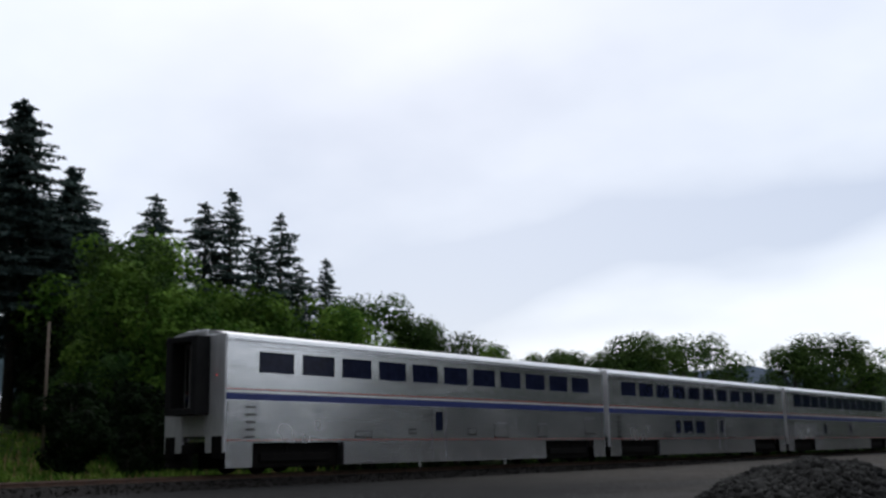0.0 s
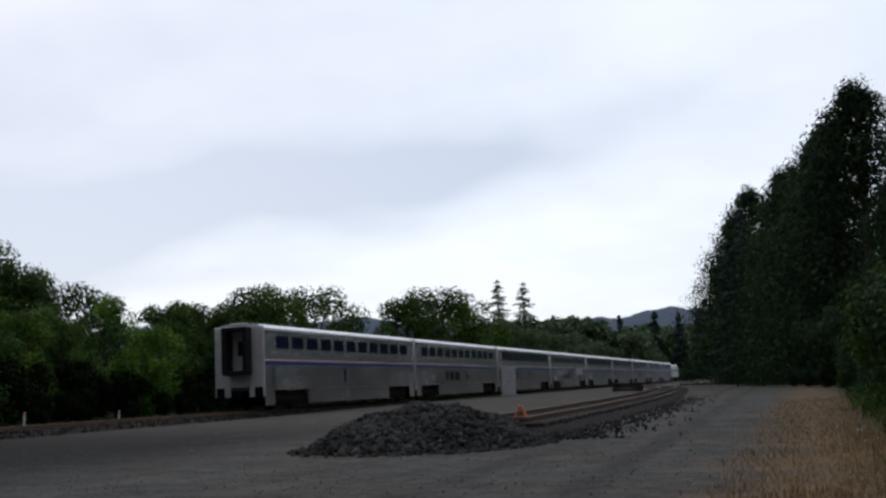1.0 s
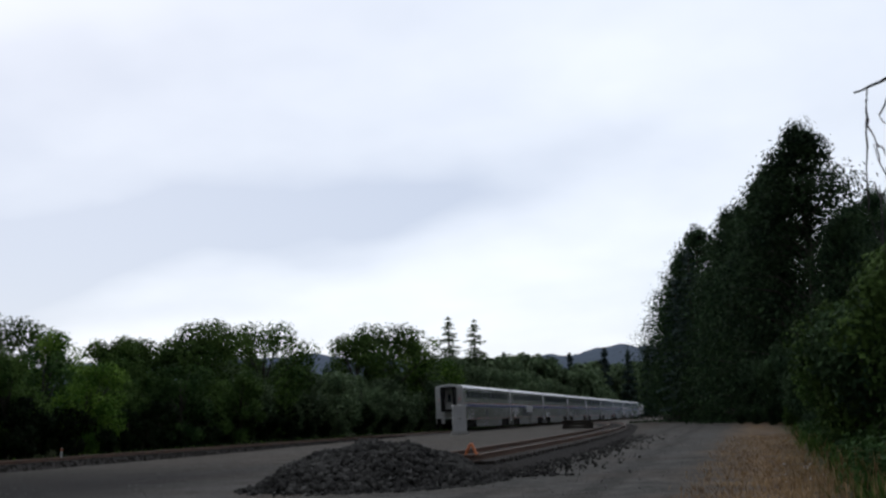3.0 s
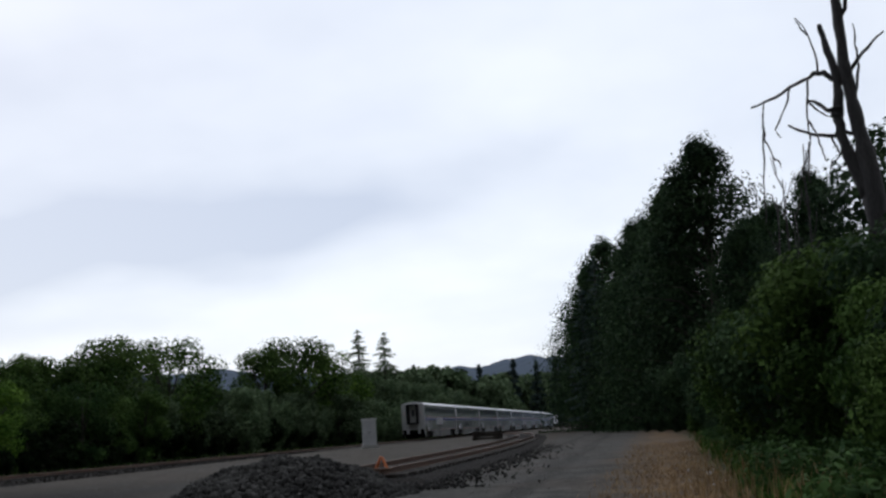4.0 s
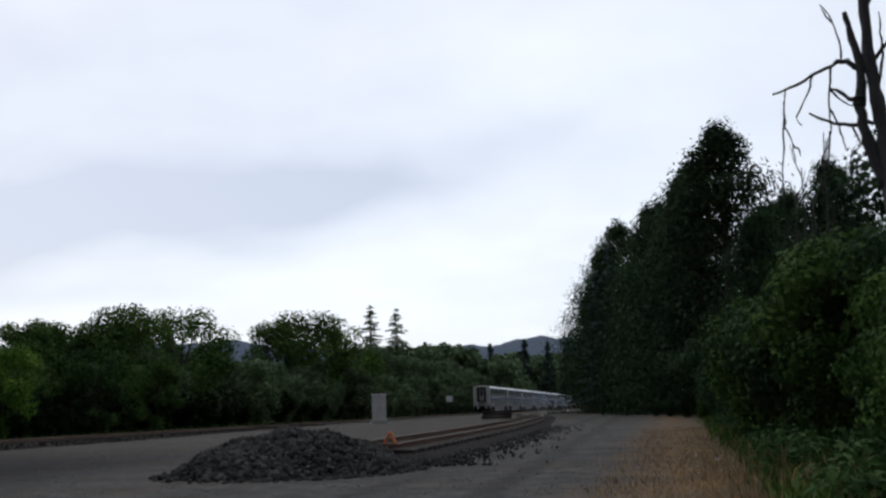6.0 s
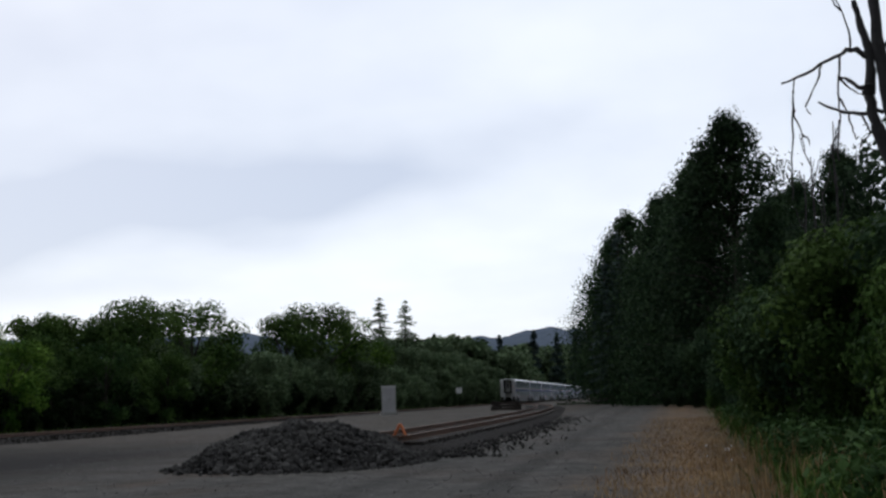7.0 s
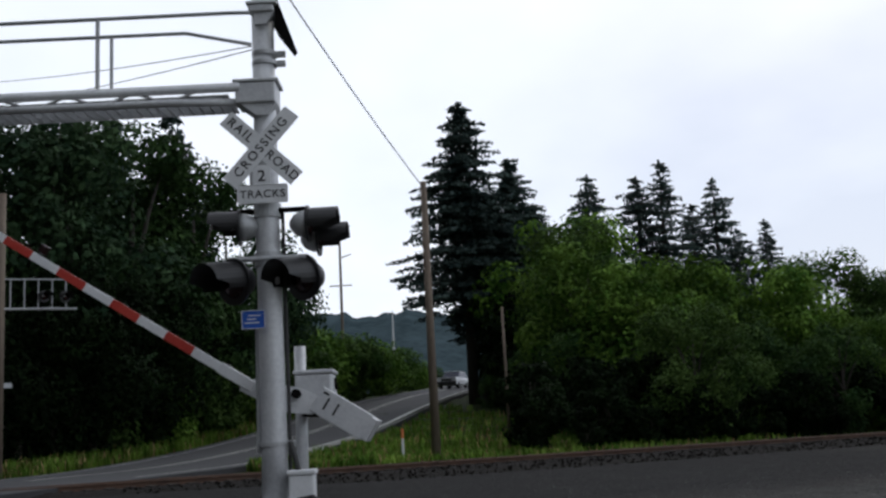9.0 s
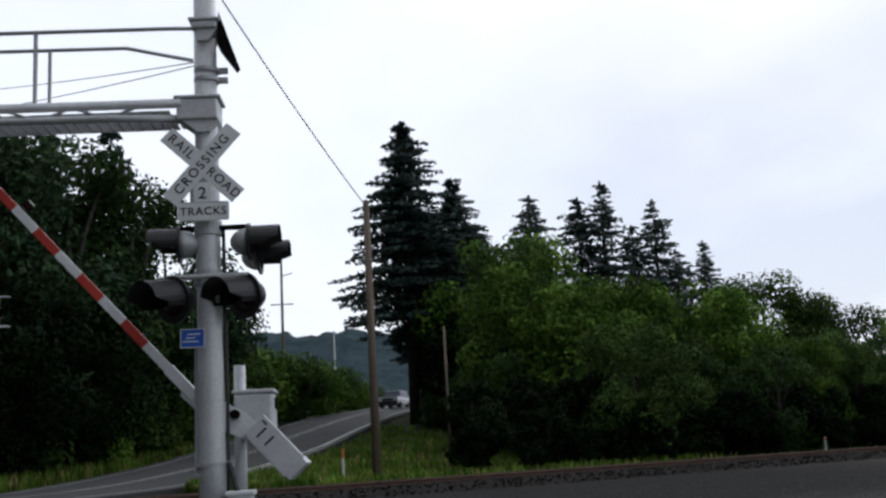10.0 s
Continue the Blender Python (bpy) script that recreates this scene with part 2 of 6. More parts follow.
M = dict(
    stainless=surface("stainless_steel", (0.66, 0.67, 0.69), (0.86, 0.87, 0.88), 0.5, 3.0, 0.23, 0.88, 0.05, 0.01, streak=(0.25, 0.25, 2.2)),
    # darker copy of the steel: the lower side's dim reflection is in the colour
    darker_steel=surface("darker_stainless", (0.54, 0.55, 0.58), (0.78, 0.79, 0.81), 0.6, 4.0, 0.23, 0.88, 0.08, 0.01, streak=(0.5, 0.5, 0.5)),
    roof_steel=surface("roof_steel", (0.72, 0.73, 0.75), (0.86, 0.87, 0.88), 0.4, 6.0, 0.4, 0.55, 0.05, 0.01),
    end_paint=surface("end_steel", (0.58, 0.59, 0.60), (0.78, 0.78, 0.79), 0.8, 5.0, 0.36, 0.3, 0.1, 0.01, streak=(1, 1, 0.3)),
    blue=surface("blue_stripe", (0.005, 0.016, 0.12), (0.010, 0.028, 0.17), 1.0, 8.0, 0.4, 0, 0.02),
    red=surface("red_stripe", (0.30, 0.03, 0.02), (0.40, 0.06, 0.04), 1.0, 8.0, 0.45, 0, 0.02),
    white=surface("white_paint", (0.62, 0.62, 0.60), (0.80, 0.80, 0.78), 2.0, 25.0, 0.5, 0, 0.05),
    window=surface("dark_window", (0.008, 0.011, 0.026), (0.014, 0.018, 0.042), 1.0, 4.0, 0.12, 0, 0.0),
    rubber=surface("black_rubber", (0.008, 0.008, 0.009), (0.018, 0.018, 0.018), 3.0, 20.0, 0.8, 0, 0.2),
    # near-black steel; the shade under the cars is put into this colour
    under=surface("near_black_steel", (0.003, 0.003, 0.003), (0.010, 0.009, 0.008), 2.0, 15.0, 0.9, 0.0, 0.3),
    rail=surface("rusty_rail", (0.055, 0.030, 0.020), (0.13, 0.072, 0.046), 2.0, 30.0, 0.65, 0.3, 0.2),
    tie=surface("creosoted_wood", (0.013, 0.010, 0.008), (0.034, 0.026, 0.020), 2.0, 25.0, 0.9, 0, 0.5, spread=0.25),
    timber=surface("weathered_timber", (0.05, 0.028, 0.016), (0.11, 0.062, 0.036), 2.0, 25.0, 0.9, 0, 0.5, spread=0.2),
    ballast=surface("ballast", (0.005, 0.0045, 0.004), (0.019, 0.016, 0.014), 3.0, 22.0, 0.95, 0, 0.9, 0.05),
    pebble=surface("pale_pebble", (0.06, 0.058, 0.055), (0.15, 0.145, 0.14), 2.0, 20.0, 0.9, 0, 0.2, spread=0.3),
    rock=surface("crushed_rock", (0.011, 0.011, 0.011), (0.070, 0.068, 0.064), 1.2, 9.0, 0.9, 0, 0.6, 0.03, spread=0.6),
    galvanised=surface("galvanised_steel", (0.36, 0.37, 0.38), (0.50, 0.51, 0.52), 2.0, 30.0, 0.5, 0.35, 0.08, 0.005),
    alum=surface("aluminium_paint", (0.50, 0.51, 0.53), (0.66, 0.67, 0.68), 1.5, 20.0, 0.5, 0.3, 0.06, 0.005),
    black=surface("black_paint", (0.006, 0.006, 0.007), (0.014, 0.014, 0.015), 3.0, 30.0, 0.45, 0, 0.05),
    sign_white=surface("reflective_white", (0.68, 0.69, 0.70), (0.80, 0.81, 0.82), 3.0, 40.0, 0.45, 0, 0.02),
    sign_red=surface("reflective_red", (0.42, 0.035, 0.025), (0.52, 0.06, 0.04), 3.0, 40.0, 0.4, 0, 0.02),
    sign_blue=surface("reflective_blue", (0.01, 0.08, 0.42), (0.02, 0.12, 0.52), 3.0, 40.0, 0.4, 0, 0.02),
    orange=surface("orange_paint", (0.55, 0.14, 0.04), (0.75, 0.24, 0.09), 4.0, 30.0, 0.6, 0, 0.1),
    lens_off=surface("dark_red_lens", (0.010, 0.002, 0.002), (0.022, 0.003, 0.003), 4.0, 30.0, 0.15, 0, 0.02),
    lens_on=glow("lit_red_lens", (0.8, 0.10, 0.10), 0.5),
    wood=surface("pole_wood", (0.10, 0.075, 0.055), (0.22, 0.175, 0.135), 1.5, 18.0, 0.9, 0, 0.4, streak=(3, 3, 0.25)),
    bark=surface("bark", (0.025, 0.021, 0.018), (0.075, 0.064, 0.055), 2.0, 14.0, 0.95, 0, 0.8, 0.04, streak=(2, 2, 0.4)),
    dead=surface("dead_wood", (0.020, 0.019, 0.020), (0.058, 0.054, 0.055), 2.0, 14.0, 0.95, 0, 0.6, 0.03, streak=(2, 2, 0.4)),
    asphalt=surface("asphalt", (0.020, 0.021, 0.024), (0.042, 0.043, 0.047), 0.4, 25.0, 0.9, 0, 0.3),
    concrete=surface("concrete", (0.30, 0.30, 0.29), (0.45, 0.45, 0.43), 1.5, 20.0, 0.85, 0, 0.3),
    line=surface("road_paint", (0.20, 0.20, 0.18), (0.45, 0.45, 0.42), 3.0, 30.0, 0.7, 0, 0.1),
    lamp_grey=surface("lamp_grey", (0.008, 0.008, 0.010), (0.020, 0.020, 0.024), 3.0, 30.0, 0.5, 0, 0.05),
    wire=surface("cable_black", (0.02, 0.02, 0.02), (0.04, 0.04, 0.04), 2.0, 20.0, 0.6, 0, 0.0),
    yellow=surface("yellow_plastic", (0.6, 0.36, 0.05), (0.7, 0.45, 0.08), 2.0, 20.0, 0.6, 0, 0.0),
    leaf_bright=leaf_material("leaf_bright", (0.030, 0.080, 0.010), (0.140, 0.240, 0.040)),
    leaf_mid=leaf_material("leaf_mid", (0.022, 0.050, 0.011), (0.080, 0.136, 0.034)),
    # distance haze mixed into the leaf colour, paler and greyer
    leaf_haze=leaf_material("leaf_haze", (0.060, 0.096, 0.048), (0.118, 0.165, 0.086)),
    leaf_dark=leaf_material("leaf_dark", (0.018, 0.045, 0.014), (0.056, 0.105, 0.030)),
    # near-black leaf for low growth: the shade there is put into the colour
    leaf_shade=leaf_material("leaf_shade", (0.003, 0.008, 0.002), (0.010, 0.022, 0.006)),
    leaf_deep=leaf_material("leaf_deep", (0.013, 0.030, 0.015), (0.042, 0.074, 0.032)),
    needle=leaf_material("needle", (0.028, 0.048, 0.046), (0.074, 0.106, 0.094)),
    grass_dry=leaf_material("grass_dry", (0.19, 0.115, 0.056), (0.40, 0.275, 0.145), 0.3),
    grass_green=leaf_material("grass_green", (0.048, 0.105, 0.014), (0.15, 0.24, 0.038), 0.3),
    weed_green=leaf_material("weed_green", (0.028, 0.064, 0.010), (0.085, 0.145, 0.028), 0.35),
)


def ground_material():
    """Grey gravel, with dry straw-coloured verge and green growth where the plan has them."""
    m, n, l, b = shader("gravel_ground", 0.95)
    co = n.new("ShaderNodeTexCoord")
    sep = n.new("ShaderNodeSeparateXYZ")
    l.new(co.outputs["Object"], sep.inputs[0])

    def noise_of(scale, detail=5):
        z = n.new("ShaderNodeTexNoise")
        z.inputs["Scale"].default_value, z.inputs["Detail"].default_value = scale, detail
        l.new(co.outputs["Object"], z.inputs["Vector"])
        return z.outputs[0]

    def mth(op, a, c=None, d=None):
        z = n.new("ShaderNodeMath")
        z.operation = op
        for i, v in enumerate((a, c, d)):
            if isinstance(v, (int, float)):
                z.inputs[i].default_value = v
            elif v is not None:
                l.new(v, z.inputs[i])
        return z.outputs[0]

    def step(v, a, c):
        z = n.new("ShaderNodeMapRange")
        z.interpolation_type = "SMOOTHSTEP"
        z.inputs["From Min"].default_value, z.inputs["From Max"].default_value = a, c
        l.new(v, z.inputs["Value"])
        return z.outputs[0]

    def ramp(v, c1, c2, a=0.35, c=0.65):
        z = n.new("ShaderNodeValToRGB")
        e = z.color_ramp.elements
        e[0].position, e[0].color, e[1].position, e[1].color = a, (*c1, 1), c, (*c2, 1)
        l.new(v, z.inputs[0])
        return z.outputs[0]

    def blend(f, a, c):
        z = n.new("ShaderNodeMixRGB")
        l.new(f, z.inputs[0])
        l.new(a, z.inputs[1])
        l.new(c, z.inputs[2])
        return z.outputs[0]

    big, mid, lump, fine, grit = noise_of(0.12), noise_of(0.7), noise_of(2.6), noise_of(9.0), noise_of(45.0)
    mixed = mth("ADD", mth("MULTIPLY_ADD", lump, 0.34, mth("MULTIPLY", mid, 0.26)), mth("ADD", mth("MULTIPLY", fine, 0.25), mth("MULTIPLY", grit, 0.15)))
    gravel = ramp(mixed, (0.038, 0.034, 0.029), (0.103, 0.094, 0.081), 0.40, 0.62)
    dark = ramp(mixed, (0.036, 0.035, 0.033), (0.108, 0.105, 0.096), 0.40, 0.62)
    straw = ramp(mixed, (0.071, 0.043, 0.025), (0.252, 0.167, 0.093), 0.40, 0.62)
    green = ramp(mixed, (0.011, 0.018, 0.005), (0.038, 0.051, 0.015))
    brown = ramp(mixed, (0.035, 0.026, 0.020), (0.097, 0.074, 0.060))
    black = ramp(mixed, (0.005, 0.005, 0.005), (0.014, 0.014, 0.014))
    pale = ramp(mixed, (0.053, 0.050, 0.048), (0.120, 0.114, 0.107))
    x, y = sep.outputs[0], sep.outputs[1]
    wob = mth("MULTIPLY_ADD", mid, 1.4, -0.7)
    wob2 = mth("MULTIPLY_ADD", big, 1.6, -0.8)
    xw = mth("ADD", x, mth("ADD", wob, wob2))
    base = blend(mth("MAXIMUM", step(xw, -9.0, -4.0), step(mth("MULTIPLY_ADD", wob2, 5.0, mth("MULTIPLY", y, -1.0)), -26.0, -12.0)), gravel, dark)
    # paler worn patches, brown fines along the drive, two wheel tracks, a darker stretch by the crossing
    base = blend(mth("MULTIPLY", step(big, 0.50, 0.62), 0.55), base, pale)
    patch = step(noise_of(0.33, 4), 0.46, 0.60)
    edge = mth("MULTIPLY", step(xw, -10.5, -8.0), mth("SUBTRACT", 1.0, step(xw, -6.3, -4.3)))
    base = blend(mth("MULTIPLY", mth("MAXIMUM", mth("MULTIPLY", edge, 0.9), 0.35), patch), base, brown)
    for tx in (-3.9, -2.1):
        off = mth("ABSOLUTE", mth("SUBTRACT", mth("ADD", x, mth("MULTIPLY", wob2, 0.5)), tx))
        base = blend(mth("MULTIPLY", mth("SUBTRACT", 1.0, step(off, 0.10, 0.42)), mth("MULTIPLY", step(mid, 0.35, 0.6), 0.5)), base, black)
    base = blend(mth("MULTIPLY", step(mth("MULTIPLY_ADD", wob2, 5.0, mth("MULTIPLY_ADD", x, -0.35, mth("MULTIPLY", y, -1.0))), -36.0, -16.0), mth("MULTIPLY", step(mth("MULTIPLY", x, -1.0), 8.0, 15.0), 0.92)), base, black)
    base = blend(mth("MULTIPLY", step(mth("ADD", xw, mth("MULTIPLY", y, VERGE_A)), VERGE_B - 0.9, VERGE_B + 1.3), mth("MULTIPLY_ADD", step(noise_of(0.9, 4), 0.40, 0.60), 0.65, 0.35)), base, straw)
    base = blend(step(mth("ADD", xw, mth("MULTIPLY", y, GREEN_A)), GREEN_B - 0.8, GREEN_B + 0.8), base, green)
    base = blend(step(mth("MULTIPLY", xw, -1.0), 32.5, 34.0), base, green)
    l.new(base, b.inputs["Base Color"])
    bp = n.new("ShaderNodeBump")
    bp.inputs["Strength"].default_value, bp.inputs["Distance"].default_value = 0.8, 0.05
    l.new(mth("MULTIPLY_ADD", lump, 1.5, mth("ADD", fine, mth("MULTIPLY", grit, 0.5))), bp.inputs["Height"])
    l.new(bp.outputs[0], b.inputs["Normal"])
    return m


# the straw verge and the green growth begin right of these lines: x + a * y = b
VERGE_A, VERGE_B = -0.016, -0.9
GREEN_A, GREEN_B = -0.036, 0.75
M["ground"] = ground_material()
for key, gloss in (("window", 0.12), ("under", 0.1), ("rubber", 0.15), ("ballast", 0.1), ("rock", 0.15), ("ground", 0.12)):
    M[key].node_tree.nodes["Principled BSDF"].inputs["Specular IOR Level"].default_value = gloss


# ---- mesh helpers ----
def from_lists(name, verts, faces, mats, parent=None, label="", index=None, smooth=False):
    me = bpy.data.meshes.new(name)
    me.from_pydata([tuple(v) for v in verts], [], faces)
    for m in mats if isinstance(mats, (list, tuple)) else [mats]:
        me.materials.append(m)
    if index is not None:
        me.polygons.foreach_set("material_index", index)
    if smooth:
        me.polygons.foreach_set("use_smooth", [True] * len(me.polygons))
    me.update()
    ob = new(name, me)
    if parent:
        ob.parent = parent
    if label:
        ob["label"] = label
    return ob


def part(name, bm, material, parent=None, label="", smooth=False):
    me = bpy.data.meshes.new(name)
    bm.to_mesh(me)
    bm.free()
    me.materials.append(material)
    if smooth:
        me.polygons.foreach_set("use_smooth", [True] * len(me.polygons))
    ob = new(name, me)
    if parent:
        ob.parent = parent
    if label:
        ob["label"] = label
    return ob


def thing(name, label, category, m=None, group="", kind=""):
    ob = new(name)
    tagged(ob, label, category, group, kind)
    ob.empty_display_size = 0.2
    if m is not None:
        ob.matrix_basis = m
    return ob


def add_box(bm, x0, x1, y0, y1, z0, z1, bevel=0.0, m=None):
    r = bmesh.ops.create_cube(bm, size=1, matrix=Matrix.Translation(((x0 + x1) / 2, (y0 + y1) / 2, (z0 + z1) / 2)) @ Matrix.Diagonal((x1 - x0, y1 - y0, z1 - z0, 1)))
    vs = r["verts"]
    if bevel:
        es = list({e for v in vs for e in v.link_edges})
        out = bmesh.ops.bevel(bm, geom=es, offset=bevel, segments=2, affect="EDGES", profile=0.5)
        vs = list({v for f in out["faces"] for v in f.verts} | {v for v in vs if v.is_valid})
    if m is not None:
        bmesh.ops.transform(bm, matrix=m, verts=vs)
    return vs


def box(*a, **k):
    bm = bmesh.new()
    add_box(bm, *a, **k)
    return bm


def add_tube(bm, pts, radii, sides=8, caps=True):
    """A round tube along points, with a radius at each."""
    pts = [Vector(p) for p in pts]
    if isinstance(radii, (int, float)):
        radii = [radii] * len(pts)
    rings = []
    for i, p in enumerate(pts):
        d = (pts[min(i + 1, len(pts) - 1)] - pts[max(i - 1, 0)]).normalized()
        a = d.orthogonal().normalized() if abs(d.z) > 0.98 else d.cross(Vector((0, 0, 1))).normalized()
        c = d.cross(a)
        rings.append([bm.verts.new(p + radii[i] * (math.cos(k * math.tau / sides) * a + math.sin(k * math.tau / sides) * c)) for k in range(sides)])
    for r0, r1 in zip(rings, rings[1:]):
        for k in range(sides):
            bm.faces.new((r0[k], r0[(k + 1) % sides], r1[(k + 1) % sides], r1[k]))
    if caps:
        bm.faces.new(rings[0][::-1])
        bm.faces.new(rings[-1])


def tube(pts, radii, sides=8):
    bm = bmesh.new()
    add_tube(bm, pts, radii, sides)
    bmesh.ops.recalc_face_normals(bm, faces=bm.faces)
    return bm


def extruded(poly, y0, y1, closed=True):
    """An outline in x and z drawn out along y."""
    bm = bmesh.new()
    a = [bm.verts.new((x, y0, z)) for x, z in poly]
    c = [bm.verts.new((x, y1, z)) for x, z in poly]
    k = len(poly)
    for i in range(k if closed else k - 1):
        bm.faces.new((a[i], a[(i + 1) % k], c[(i + 1) % k], c[i]))
    if closed:
        bm.faces.new(a[::-1])
        bm.faces.new(c)
    bmesh.ops.recalc_face_normals(bm, faces=bm.faces)
    return bm


# ---- the plan: the line runs along y at TRACK_X; the camera stands in the yard to the east ----
TRACK_X, RAIL_Z = -29.0, 0.35


def smooth(a, c, v):
    v = min(max((v - a) / (c - a), 0.0), 1.0)
    return v * v * (3 - 2 * v)


# road centre line beyond and before the level crossing: x, y, z
ROAD = [(8, -28, 0.15), (-10, -14.5, 0.25), (-24, -4.0, 0.30), (-29.7, 0.3, 0.33), (-36, 5.0, 0.34), (-44, 11.5, 0.45), (-52, 18, 0.95), (-60, 24.5, 1.75),
        (-69, 32, 3.0), (-79, 41, 4.4), (-90, 52, 5.6), (-101, 62.5, 6.6), (-113, 71, 7.4), (-128, 78, 8.2), (-150, 84, 9.2)]
ROAD_HALF = 4.4


def road_at(s):
    """Centre, heading and height s of the way along the road (0 to 1), smoothed."""
    k = s * (len(ROAD) - 1)
    i = min(int(k), len(ROAD) - 2)
    u = k - i
    p = [Vector(ROAD[min(max(j, 0), len(ROAD) - 1)]) for j in (i - 1, i, i + 1, i + 2)]
    return 0.5 * (2 * p[1] + (p[2] - p[0]) * u + (2 * p[0] - 5 * p[1] + 4 * p[2] - p[3]) * u * u + (3 * p[1] - p[0] - 3 * p[2] + p[3]) * u ** 3)


ROAD_PTS = [road_at(i / 140) for i in range(141)]


def ground_z(x, y):
    """Height of the ground: a level yard, a bank beyond the line that climbs with the road, hills far off."""
    z = 0.12 * smooth(45, 85, y)
    far = smooth(-36, -62, x)
    z += far * 2.2 * smooth(10, 40, y) * smooth(140, 70, y)
    z += smooth(-60, -140, x) * 5.0
    d, h = min(((p.x - x) ** 2 + (p.y - y) ** 2, p.z) for p in ROAD_PTS[::4])
    near = smooth(13.0, 6.5, math.sqrt(d))
    z = z * (1 - near) + (h - 0.22) * near
    return z


def build_ground():
    xs = sorted(set([-2500, -1400, -800, -500, -350, -250, -200, -170] + list(range(-150, -20, 4)) + list(range(-20, 40, 3)) + [45, 60, 90, 140, 220, 400, 800, 1500, 2500]))
    ys = sorted(set([-2500, -1200, -600, -300, -150, -90, -60, -45] + list(range(-36, 100, 4)) + list(range(100, 240, 10)) + [260, 300, 350, 420, 500, 650, 900, 1300, 1900, 2800]))
    vs = [(x, y, ground_z(x, y)) for y in ys for x in xs]
    k = len(xs)
    fs = [(j * k + i, j * k + i + 1, (j + 1) * k + i + 1, (j + 1) * k + i) for j in range(len(ys) - 1) for i in range(k - 1)]
    tagged(from_lists("ground", vs, fs, M["ground"], smooth=True), "grey gravel yard with straw-coloured dry verge and green growth", "ground", kind="structure")


def build_road():
    vs, fs = [], []
    for i, p in enumerate(ROAD_PTS):
        q = ROAD_PTS[min(i + 1, 140)] - ROAD_PTS[max(i - 1, 0)]
        side = Vector((q.y, -q.x, 0)).normalized()
        for o, dz in ((-ROAD_HALF, -0.5), (-ROAD_HALF, -0.02), (0, 0.03), (ROAD_HALF, -0.02), (ROAD_HALF, -0.5)):
            vs.append(p + side * o + Vector((0, 0, dz)))
    for i in range(140):
        for k in range(4):
            a = i * 5 + k
            fs.append((a, a + 1, a + 6, a + 5))
    road = tagged(from_lists("road", vs, fs, M["asphalt"], smooth=False), "worn grey asphalt road climbing away from the crossing", "road", kind="structure")

    def line(name, off, half, z, i0, i1, label):
        vs, fs = [], []
        for i in range(i0, i1):
            p = ROAD_PTS[i]
            q = ROAD_PTS[min(i + 1, 140)] - ROAD_PTS[max(i - 1, 0)]
            side = Vector((q.y, -q.x, 0)).normalized()
            for o in (off - half, off + half):
                vs.append(p + side * o + Vector((0, 0, z + 0.03 - 0.05 * abs(o) / ROAD_HALF)))
        for i in range(i1 - i0 - 1):
            a = i * 2
            fs.append((a, a + 1, a + 3, a + 2))
        ob = from_lists(name, vs, fs, M["line"], road, label)
        return ob
    line("lane_line", -0.18, 0.06, 0.006, 40, 138, "painted centre line")
    line("lane_line", 0.18, 0.06, 0.006, 40, 138, "painted centre line")
    line("edge_line", -3.6, 0.07, 0.006, 40, 138, "painted edge line")
    line("edge_line", 3.6, 0.07, 0.006, 40, 138, "painted edge line")
    # low guard rail of pale concrete along the yard side of the climb
    vs, fs = [], []
    idx = list(range(50, 104))
    for i in idx:
        p = ROAD_PTS[i]
        q = ROAD_PTS[i + 1] - ROAD_PTS[i - 1]
        side = Vector((q.y, -q.x, 0)).normalized()
        for o, z in ((4.05, 0.0), (4.08, 0.16), (4.28, 0.16), (4.32, -0.45)):
            vs.append(p + side * o + Vector((0, 0, z)))
    for i in range(len(idx) - 1):
        for k in range(3):
            a = i * 4 + k
            fs.append((a, a + 1, a + 5, a + 4))
    tagged(from_lists("kerb", vs, fs, M["concrete"]), "pale concrete kerb along the road", "kerb", kind="structure")


def rail_outline():
    h = 0.17
    return [(-0.07, 0), (0.07, 0), (0.07, 0.015), (0.012, 0.035), (0.012, h - 0.05), (0.036, h - 0.035), (0.036, h - 0.006), (0.028, h), (-0.028, h), (-0.036, h - 0.006), (-0.036, h - 0.035), (-0.012, h - 0.05), (-0.012, 0.035), (-0.07, 0.015)]


def build_line():
    bed = extruded([(-4.0, -0.05), (-2.0, 0.19), (-1.4, 0.20), (1.4, 0.20), (1.75, 0.17), (3.2, -0.05)], -300, 900)
    ob = tagged(part("ballast_bed", bed, M["ballast"]), "dark crushed-rock ballast bed under the main line", "ballast", kind="structure")
    ob.location.x = TRACK_X
    for s in (-1, 1):
        r = part("rail", extruded(rail_outline(), -300, 900), M["rail"])
        r.location = (TRACK_X + s * 0.7525, 0, RAIL_Z - 0.17)
        tagged(r, "rust-brown steel rail of the main line", "rail", "main line rails", "structure")


build_ground()
build_road()
build_line()


# ---- trees ----
def at(az, d, z=None):
    """A place by bearing from the line's direction and distance from the camera."""
    x, y = d * math.sin(radians(az)), d * math.cos(radians(az))
    return (x, y, ground_z(x, y) if z is None else z)


